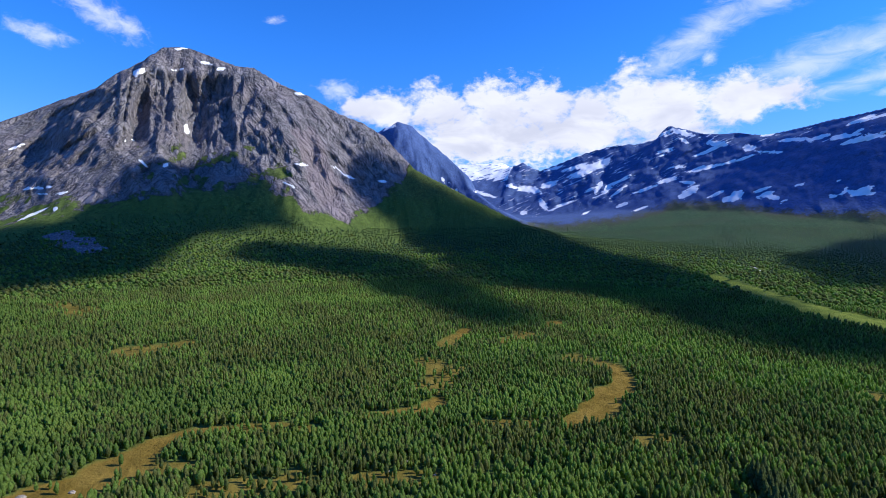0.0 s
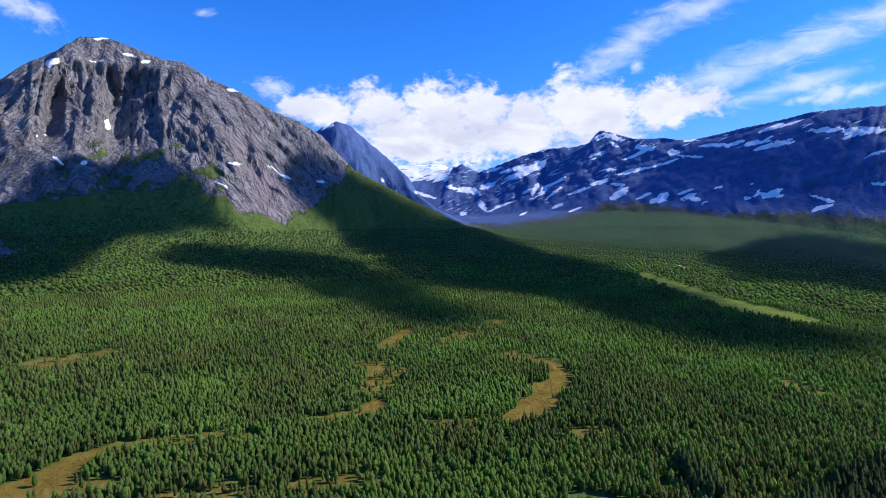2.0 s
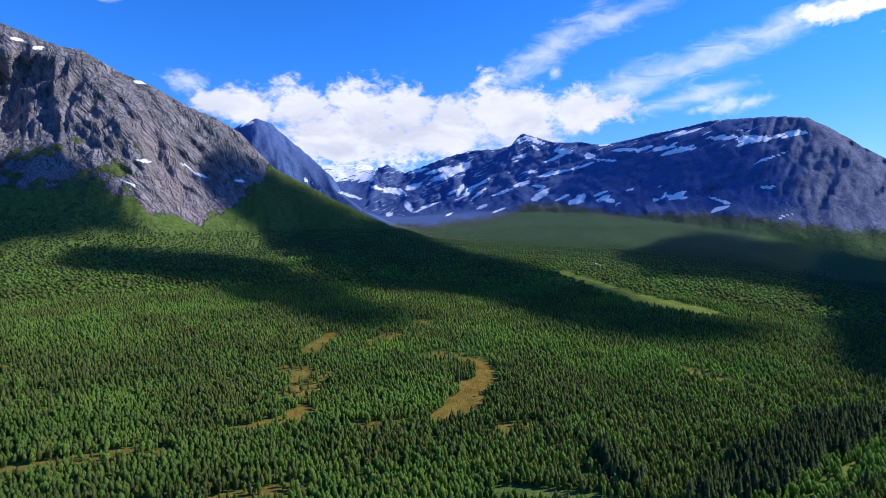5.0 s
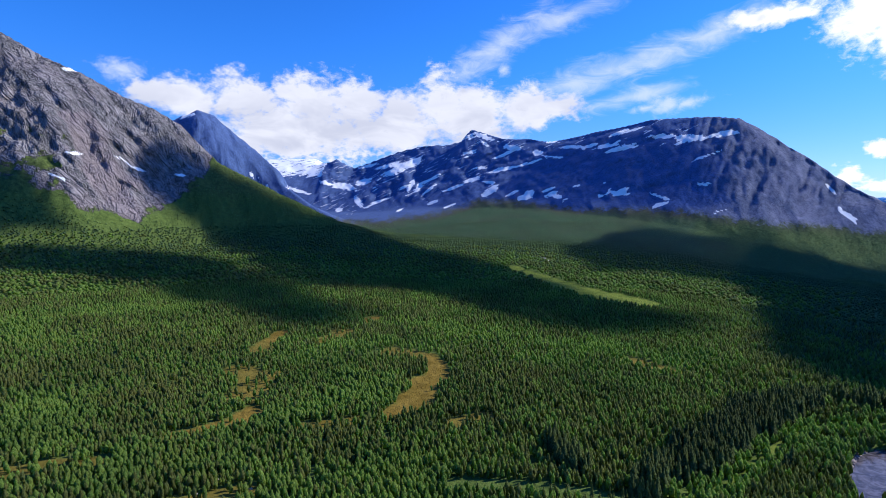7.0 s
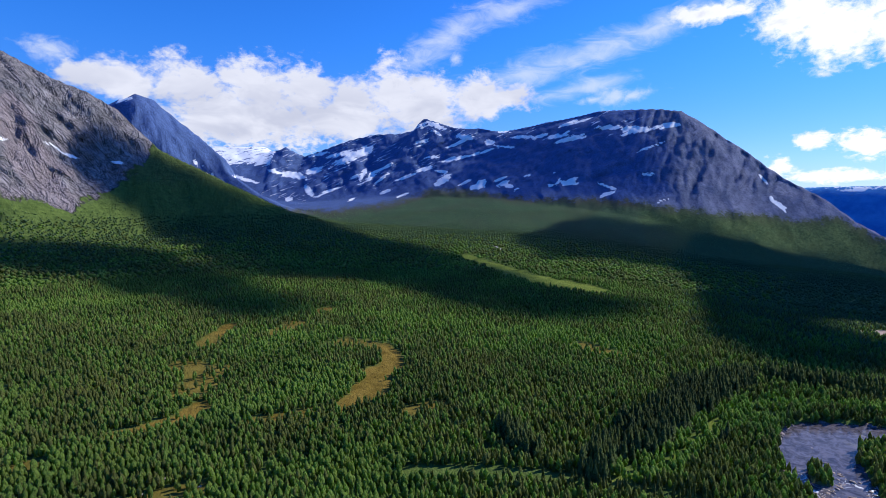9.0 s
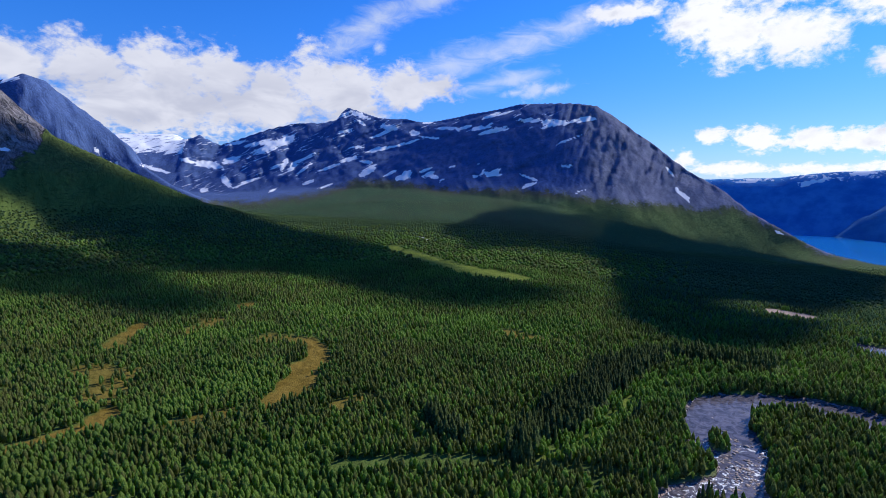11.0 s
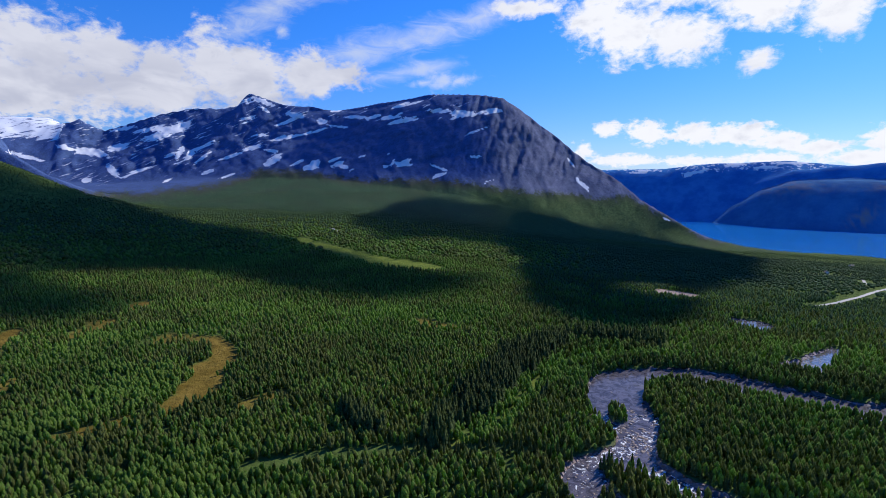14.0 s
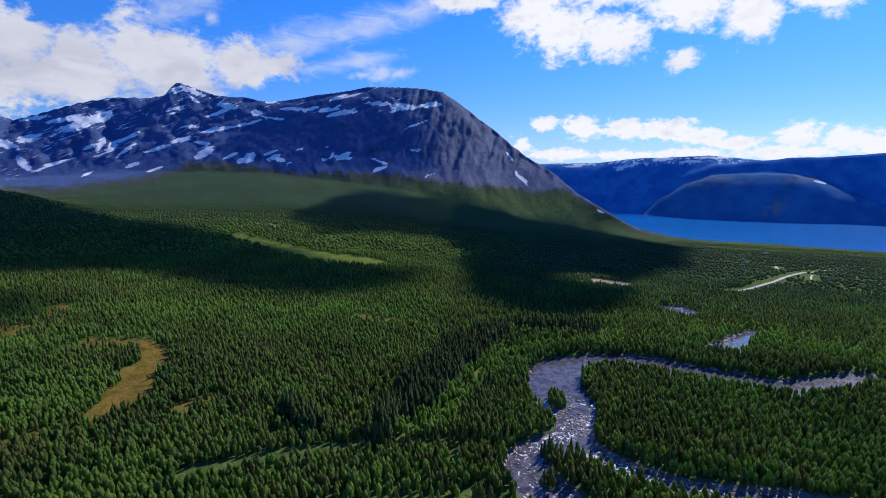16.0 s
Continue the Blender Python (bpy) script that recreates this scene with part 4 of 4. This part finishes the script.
def build_houses():
    """White wooden houses with gabled dark roofs."""
    for az, r, turn in HOUSES:
        x, y = (float(v) for v in polar(az, r))
        z = float(land(np.array([x]), np.array([y]))[0][0])
        house = new("house")
        house.matrix_basis = pose(x, y, z - 0.3, 0, 0, turn)
        house_mesh("wall", block((11, 8, 5.4), (0, 0, 2.7)), WHITE_PAINT, house)
        bm = bmesh.new()
        rows = [[bm.verts.new((px, py, pz)) for py, pz in ((-4.7, 5.2), (0, 8.6), (4.7, 5.2), (4.7, 5.5), (0, 8.9), (-4.7, 5.5))] for px in (-6.0, 6.0)]
        for k in range(6):
            bm.faces.new((rows[0][k], rows[0][(k + 1) % 6], rows[1][(k + 1) % 6], rows[1][k]))
        bm.faces.new(rows[0][::-1]), bm.faces.new(rows[1])
        house_mesh("roof", bm, ROOFING, house, "dark pitched roof")
        for side in (-5.4, 5.4):
            bm = bmesh.new()
            low = [bm.verts.new((side + d, py, pz)) for d in (-0.1, 0.1) for py, pz in ((-4.0, 5.4), (4.0, 5.4), (0, 8.5))]
            bm.faces.new(low[:3][::-1]), bm.faces.new(low[3:])
            for k in range(3):
                bm.faces.new((low[k], low[(k + 1) % 3], low[3 + (k + 1) % 3], low[3 + k]))
            house_mesh("gable", bm, WHITE_PAINT, house)
        house_mesh("door", block((1.0, 0.14, 2.1), (0, -4.03, 1.4)), ROOFING, house)
        for px in (-3.6, 3.6):
            for pz in (1.7, 4.1):
                house_mesh("window", block((1.3, 0.12, 1.3), (px, -4.02, pz)), ROOFING, house, "dark glazed window")
        tagged(house, "small white wooden house with a dark gabled roof beside the road", "house", "houses by the road")


build_lake()
build_houses()
build_rivers()
build_large_boulders()
build_boulders()
build_roads()


# ---- trees ----
OCTA = np.array([(1, 0, 0), (0, 1, 0), (-1, 0, 0), (0, -1, 0), (0, 0, 1), (0, 0, -1)], float)
OCTA_FACES = np.array([(0, 1, 4), (1, 2, 4), (2, 3, 4), (3, 0, 4), (1, 0, 5), (2, 1, 5), (3, 2, 5), (0, 3, 5)])


def joined(pieces):
    verts, faces, base = [], [], 0
    for v, f in pieces:
        verts.append(v)
        faces.append(f + base)
        base += len(v)
    return np.vstack(verts), np.vstack(faces)


def trunk_shape(height, radius, sides=4):
    a = np.arange(sides) * 2 * math.pi / sides
    ring = np.stack([np.cos(a) * radius, np.sin(a) * radius, 0 * a - 0.4], -1)
    top = np.array([[0, 0, height]])
    return np.vstack([ring, top]), np.array([(k, (k + 1) % sides, sides) for k in range(sides)])


def clump(rng, centre, size):
    turn = np.array(Euler(rng.uniform(0, 6.28, 3)).to_matrix())
    shape, faces = OCTA, OCTA_FACES
    return ((shape * rng.uniform(0.7, 1.3, (len(shape), 1))) @ turn.T) * size + centre, faces


def spindle(rng, sides, rings, wide, blunt=0.4, low=0.10):
    """The ragged body of a crown, widest below its middle and drawn out to a tip, for a tree one metre high."""
    verts, faces = [], []
    for k in range(rings):
        t = k / rings
        reach = wide * (0.65 + 1.1 * t if t < 0.32 else 1.0 - (1.5 - blunt) * (t - 0.32))
        a = (np.arange(sides) + 0.5 * k) * 2 * math.pi / sides + rng.uniform(-0.25, 0.25, sides)
        radius = reach * rng.uniform(0.55, 1.4, sides)
        verts.append(np.stack([np.cos(a) * radius, np.sin(a) * radius, low + (0.98 - low) * t + rng.uniform(-0.05, 0.05, sides)], -1))
    verts.append(np.array([[rng.uniform(-0.03, 0.03), rng.uniform(-0.03, 0.03), 1.0]]))
    for k in range(rings - 1):
        for n in range(sides):
            p, q = k * sides + n, k * sides + (n + 1) % sides
            faces += [(p, q, p + sides), (q, q + sides, p + sides)]
    top = rings * sides
    faces += [(top - sides + n, top - sides + (n + 1) % sides, top) for n in range(sides)]
    return np.vstack(verts), np.array(faces)


def leafy_crown(rng, clumps, broad=0.135, rings=3, sides=5, blunt=0.9):
    """A slender leafy crown: its body and some boughs that stand out from it."""
    out = [spindle(rng, sides, rings, broad, blunt)]
    for k in range(clumps):
        t = 0.12 + 0.6 * (k + rng.uniform(0, 1)) / max(clumps, 1)
        a, out_by = 2.4 * k + rng.uniform(-0.5, 0.5), broad * (1.0 - 0.85 * t) * rng.uniform(0.7, 1.1)
        size = rng.uniform(0.40, 0.62) * broad * (1.15 - 0.6 * t)
        out.append(clump(rng, np.array((math.cos(a) * out_by, math.sin(a) * out_by, 0.12 + 0.8 * t)), np.array((size, size, size * 1.8))))
    return joined(out)


def far_crown(rng, broad=0.175):
    """A crown that is only ever seen from afar."""
    return clump(rng, np.array((0.0, 0.0, 0.52)), np.array((broad, broad, broad * 2.3)))


def pine_crown(rng, tiers, sides, wide=0.2):
    """Ragged whorls of branches that narrow to a tip, for a tree one metre high."""
    out = []
    for k in range(tiers):
        t = k / tiers
        low, reach = 0.14 + 0.80 * t, wide * (1 - 0.82 * t)
        a = np.arange(sides) * 2 * math.pi / sides + rng.uniform(0, 6)
        radius = reach * rng.uniform(0.6, 1.25, sides)
        ring = np.stack([np.cos(a) * radius, np.sin(a) * radius, low + rng.uniform(-0.04, 0.03, sides)], -1)
        tip = np.array([[rng.uniform(-0.01, 0.01), rng.uniform(-0.01, 0.01), min(1.0, low + 0.95 / tiers + 0.16)]])
        out.append((np.vstack([ring, tip]), np.array([(j, (j + 1) % sides, sides) for j in range(sides)])))
    return joined(out)


def scatter(rng, spacing, r0, r1, az0=-100.0, az1=52.0):
    """Places on a jittered grid in a sector."""
    k = np.arange(-r1, r1, spacing)
    x, y = np.meshgrid(k, k)
    x, y = x.ravel() + rng.uniform(-0.48, 0.48, x.size) * spacing, y.ravel() + rng.uniform(-0.48, 0.48, x.size) * spacing
    r, az = np.hypot(x, y), np.degrees(np.arctan2(-x, y))
    keep = (r >= r0) & (r < r1) & (az > az0) & (az < az1)
    return x[keep], y[keep]


def leaf_fringe(x, y, r):
    """1 where bright young birches line the river."""
    fringe = np.zeros(x.shape)
    near = (r < 430) & (x > 0)
    fringe[near] = mask(x[near], y[near], BIRCH_FRINGE, 0.7)
    return fringe


def woods(x, y, rng):
    """Which places bear a tree, the ground's height there, its kind and its size."""
    z, ruler, u, _ = ground_height(x, y)
    r = np.hypot(x, y)
    lumps = fractal(x / 120, y / 120, 4, 61)
    az = np.degrees(np.arctan2(-x, y))
    over = np.degrees(np.arctan2(z - EYE, r)) - treeline(az, ruler) + (lumps - 0.5) * 2.0
    density = np.where(np.isin(ruler, range(5)), step(np.where(ruler == 0, -0.3, 0.2), np.where(ruler == 0, -2.6, -0.8), over), 1.0)
    density = density * (1 - 0.8 * mask(x, y, SCREE_FANS, 0.8, 40.0) * (ruler == 0))
    density = density * (0.72 + 0.5 * step(0.35, 0.55, fractal(x / 22, y / 22, 3, 31)))
    density = density * step(3, 12, z)
    near = r < 1300
    xn, yn = x[near], y[near]
    open_land = np.maximum.reduce([mask(xn, yn, BOGS) * 0.985, mask(xn, yn, THIN_WOODS, 0.9, 30) * 0.84, mask(xn, yn, MEADOWS, 0.35), mask(xn, yn, GLADES, 0.6) * 0.8, mask(xn, yn, CLEARINGS)])
    open_land = np.maximum(open_land, (1 - step(0.95, 1.1, river_inside(xn, yn, 2.5))) * (1 - mask(xn, yn, ISLETS, 0.2)))
    for line, width in ROADS:
        open_land = np.maximum(open_land, 1 - step(0.9, 1.2, line_distance(xn, yn, line, width + 10.0)))
    density[near] *= 1 - open_land
    for bearing, away, _ in HOUSES:
        hx, hy = polar(bearing, away)
        density = density * step(14, 26, np.hypot(x - hx, y - hy))
    stand = np.zeros(x.shape)
    stand[near] = mask(xn, yn, SPRUCE_STANDS, 0.9)
    keep = rng.uniform(0, 1, x.shape) < density
    x, y, z, stand, r = x[keep], y[keep], z[keep], stand[keep], r[keep]
    mix = fractal(x / 60, y / 60, 4, 51) + rng.uniform(-0.3, 0.3, x.shape)
    kind = np.where(stand > 0.5, 2, np.where(mix > 0.60, 1, 0))
    kind = np.where(leaf_fringe(x, y, r) > 0.5, 0, kind)
    size = np.where(kind == 2, rng.uniform(9, 14, x.shape), np.where(kind == 1, rng.uniform(4.8, 8.4, x.shape), rng.uniform(3.8, 7.4, x.shape)))
    size = size * (1 - 0.35 * step(1000, 1700, r) * (z > 250)) * (1 - 0.5 * step(1700, 2100, r))
    return x, y, z, kind, size


def planted(name, rng, shapes, x, y, z, size, tint, mat, squat=1.0):
    """One mesh of many trees, each a turned and scaled copy of one of the shapes."""
    which = rng.integers(0, len(shapes), len(x))
    verts, faces, tints, base = [], [], [], 0
    for k, (v, f) in enumerate(shapes):
        mine = which == k
        n = int(mine.sum())
        if not n:
            continue
        a = rng.uniform(0, 6.28, n)
        c, s = np.cos(a)[:, None], np.sin(a)[:, None]
        wide = (size[mine] * squat * rng.uniform(0.85, 1.2, n))[:, None]
        p = np.stack([(v[:, 0] * c - v[:, 1] * s) * wide + x[mine][:, None], (v[:, 0] * s + v[:, 1] * c) * wide + y[mine][:, None],
                      v[:, 2] * size[mine][:, None] + z[mine][:, None]], -1)
        verts.append(p.reshape(-1, 3))
        faces.append((f[None] + (np.arange(n) * len(v))[:, None, None] + base).reshape(-1, 3))
        tints.append(np.repeat(tint[mine], len(v)))
        base += n * len(v)
    return make_mesh(name, np.vstack(verts), np.vstack(faces), mat, True, {"tint": np.concatenate(tints)})


FOREST_LABELS = ("dense green mountain birch forest on the valley floor", "dark green pines mixed into the birch forest", "tall dark spruce stand beside the river")


def build_forest():
    rng = np.random.default_rng(7)
    zones = ((5.4, 0.0, 205.0, (1, 3, 5)), (2.6, 205.0, 430.0, (2, 5, 5)), (3.7, 430.0, 900.0, (0, 2, 4)), (8.4, 900.0, 2400.0, (1, 1, 5)), (16.0, 2400.0, 3200.0, (1, 1, 4)))
    for spacing, r0, r1, (clumps, tiers, sides) in zones:
        x, y = scatter(rng, spacing, r0, r1)
        x, y, z, kind, size = woods(x, y, rng)
        if r0 > 800:
            size = size * (1.4 if r0 < 2000 else 1.7)
        single = np.zeros(len(x), bool)
        if r0 == 205.0:
            single = (np.hypot(x, y) > 238) & (np.hypot(x, y) < 250) & (np.degrees(np.arctan2(-x, y)) < -20)
            build_single_trees(rng, x[single], y[single], z[single], kind[single], size[single])
        for k, (name, mat) in enumerate((("birch_forest", BIRCH_LEAF), ("pine_forest", PINE_NEEDLE), ("spruce_forest", SPRUCE_NEEDLE))):
            mine = (kind == k) & ~single
            if not mine.any():
                continue
            if k == 2:
                shapes = [pine_crown(rng, tiers + 1, sides, 0.16) for _ in range(8)]
            elif r0 > 800:
                shapes = [far_crown(rng, 0.175 if k == 0 else 0.16) for _ in range(8)]
            else:
                shapes = [leafy_crown(rng, clumps, 0.155 if k == 0 else 0.13, 3 if r0 < 400 else 2, sides if k == 0 else 4, 0.95 if k == 0 else 0.7) for _ in range(12)]
            if r0 < 400:
                shapes = [joined([s, trunk_shape(0.3, 0.018, 3)]) for s in shapes]
            if r0 > 400:
                way, bearing = np.hypot(x, y), np.degrees(np.arctan2(-x, y))
                # more trees take the haze-tinted leaves with distance and towards the right
                hazy = mine & (rng.uniform(0, 1, len(x)) < np.maximum(step(900, 1700, way), step(450, 1000, way) * step(-45, -60, bearing)))
                mine = mine & ~hazy
                if hazy.any():
                    tint_up = np.clip(0.5 + (fractal(x[hazy] / 45, y[hazy] / 45, 3, 71) - 0.5) * 2.4 + rng.uniform(-0.25, 0.25, hazy.sum()), 0, 1)
                    me = planted("hazy_woods", rng, shapes, x[hazy], y[hazy], z[hazy], (0.8 if r0 > 800 else 1.0) * size[hazy], tint_up, HAZY_LEAF, 2.5 if r0 > 800 else 1.6)
                    tagged(new("hazy_woods", me), "woods on the farther slopes, leaves tinted a cool green for haze", "forest", kind="stuff")
                if not mine.any():
                    continue
            tint = np.clip(0.5 + (fractal(x[mine] / 45, y[mine] / 45, 3, 71) - 0.5) * 2.4 + rng.uniform(-0.25, 0.25, mine.sum()) + 0.6 * leaf_fringe(x[mine], y[mine], np.hypot(x[mine], y[mine])), 0, 1)
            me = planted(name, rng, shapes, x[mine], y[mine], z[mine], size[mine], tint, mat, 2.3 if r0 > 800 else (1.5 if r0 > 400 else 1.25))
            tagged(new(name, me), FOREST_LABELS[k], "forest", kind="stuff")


def build_single_trees(rng, x, y, z, kind, size):
    """Trees of the forest's near edge, each with its trunk and crown."""
    kinds = (("birch_tree", BIRCH_LEAF, "young green mountain birch in the near forest"), ("pine_tree", PINE_NEEDLE, "dark green pine among the birches"),
             ("spruce_tree", SPRUCE_NEEDLE, "tall narrow dark spruce beside the river"))
    for k, (name, mat, label) in enumerate(kinds):
        mine = np.flatnonzero(kind == k)[:110]
        models = []
        for n, j in enumerate(mine):
            m = Matrix.LocRotScale((x[j], y[j], z[j]), Euler((0, 0, rng.uniform(0, 6.28))), (size[j],) * 3)
            if n < 5:
                ob = new(name)
                ob.matrix_basis = m
                v, f = leafy_crown(rng, 6, 0.16, 4, 7) if k == 0 else pine_crown(rng, 9, 7, 0.17 if k == 1 else 0.16)
                part("trunk", make_mesh("trunk", *trunk_shape(0.7, 0.02, 5), BARK), ob)
                part("crown", make_mesh("crown", v, f, mat, False, {"tint": np.full(len(v), rng.uniform(0.2, 0.8))}), ob)
                models.append(tagged(ob, label, "tree", "trees at the near edge of the forest"))
            else:
                ob = copy_thing(models[n % 5], pose(0, 0, 0))
                ob.matrix_basis = m


build_forest()


# ---- clouds overhead, whose shadows lie on the land ----
# Where each shadow falls: bearing, nearest and farthest range; and how dense the cloud is.
SHADOWS = [(1.15, [(52, 960, 1700), (44, 970, 1680), (39.4, 975, 1660), (35.6, 1005, 1560), (31.3, 1070, 1660), (28, 1230, 1720), (26.6, 1330, 1770), (21.6, 1401, 1740), (17.5, 1450, 1600), (16, 1480, 1550)]),
           (1.05, [(20.5, 1230, 1350), (17.7, 1150, 1400), (12.8, 985, 1420), (8.1, 915, 1390), (4, 775, 1220), (0.2, 665, 990), (-4.8, 565, 750), (-6.5, 590, 690)]),
           (1.1, [(12, 1735, 1790), (10.5, 1724, 1800), (7.5, 1684, 1890), (4.5, 1653, 1930), (2, 1464, 1890), (-1.7, 1130, 1840), (-4.7, 931, 1790), (-9, 789, 1710), (-13.7, 789, 1630),
                  (-19.4, 744, 1400), (-24.8, 697, 1170), (-29.8, 635, 960), (-34.4, 595, 850), (-39.2, 595, 750), (-43.5, 640, 715)]),
           (0.8, [(-33, 1450, 1700), (-36.8, 1080, 2150), (-41.7, 1244, 2218), (-46, 1200, 2287), (-51, 1500, 2350), (-53, 1700, 2200)]),
           (1.2, [(-49.5, 1100, 2250), (-52, 800, 2350), (-54, 570, 2400), (-57, 530, 2480), (-60, 505, 2560), (-64, 490, 2667), (-67.5, 570, 2546), (-70, 760, 2300), (-72.5, 960, 1900)]),
           (0.85, [(-26, 3000, 3270), (-29, 2750, 3180), (-33, 2560, 2960), (-37, 2480, 2790), (-41, 2440, 2680), (-44, 2430, 2600), (-46, 2450, 2540)]),
           # Thin unseen cloud added to dim the bright rims of the far hills.
           (0.25, [(-66, 4000, 4500), (-70, 3900, 4600), (-76, 3880, 4650), (-84, 3880, 4660), (-92, 3880, 4660), (-99, 3900, 4650)])]
CLOUD_BASE = 2000.0
CLOUD_CELL = 22.0
GAP = (-66.0, 770.0, 70.0)  # where the sun breaks through


def build_clouds():
    lean = np.array(TO_SUN)[:2] / TO_SUN.z
    for density, rows in SHADOWS:
        az, near, far = np.array(sorted(rows)).T
        corners = np.concatenate([np.stack(polar(az, r), -1) for r in (near, far)]) + lean * (CLOUD_BASE - 250)
        low, high = corners.min(0) - 450, corners.max(0) + 450
        x, y = np.meshgrid(np.arange(low[0], high[0], CLOUD_CELL), np.arange(low[1], high[1], CLOUD_CELL))
        # where the light that passes each place of the cloud meets the land
        z = np.full(x.shape, 200.0)
        for _ in range(7):
            gx, gy = x - lean[0] * (CLOUD_BASE - z), y - lean[1] * (CLOUD_BASE - z)
            z = 0.4 * z + 0.6 * land(gx, gy)[0]
        r, bearing = np.hypot(gx, gy), np.degrees(np.arctan2(-gx, gy))
        inside = np.minimum(r - np.interp(bearing, az, near), np.interp(bearing, az, far) - r)
        inside = np.minimum(inside, np.minimum(bearing - az[0], az[-1] - bearing) * 0.0175 * r + 20)
        inside = inside + (fractal(gx / 130, gy / 130, 4, 97) - 0.5) * 130
        hole = np.hypot(gx - polar(*GAP[:2])[0], gy - polar(*GAP[:2])[1]) / GAP[2]
        inside = np.minimum(inside, 90 * (hole - 1))
        dense = density * step(-30, 55, inside)
        keep = dense > 0.001
        billow = fractal(x / 90, y / 90, 3, 13)
        top = CLOUD_BASE + dense * (20 + 60 * billow)
        index = np.arange(x.size).reshape(x.shape)
        solid = keep[:-1, :-1] | keep[1:, :-1] | keep[1:, 1:] | keep[:-1, 1:]
        upper = np.stack([index[:-1, :-1], index[:-1, 1:], index[1:, 1:], index[1:, :-1]], -1)[solid]
        faces = np.concatenate([upper, upper[:, ::-1] + x.size])
        verts = np.concatenate([np.stack([x, y, top], -1).reshape(-1, 3), np.stack([x, y, CLOUD_BASE - 8 * dense], -1).reshape(-1, 3)])
        used, inverse = np.unique(faces, return_inverse=True)
        me = make_mesh("cloud", verts[used], inverse.reshape(-1, 4), VAPOUR, True, {"dense": np.concatenate([dense.ravel()] * 2)[used]})
        tagged(new("cloud", me), "white cumulus cloud, unseen high over the valley, placed for its shadow", "cloud", "clouds over the valley")


build_clouds()
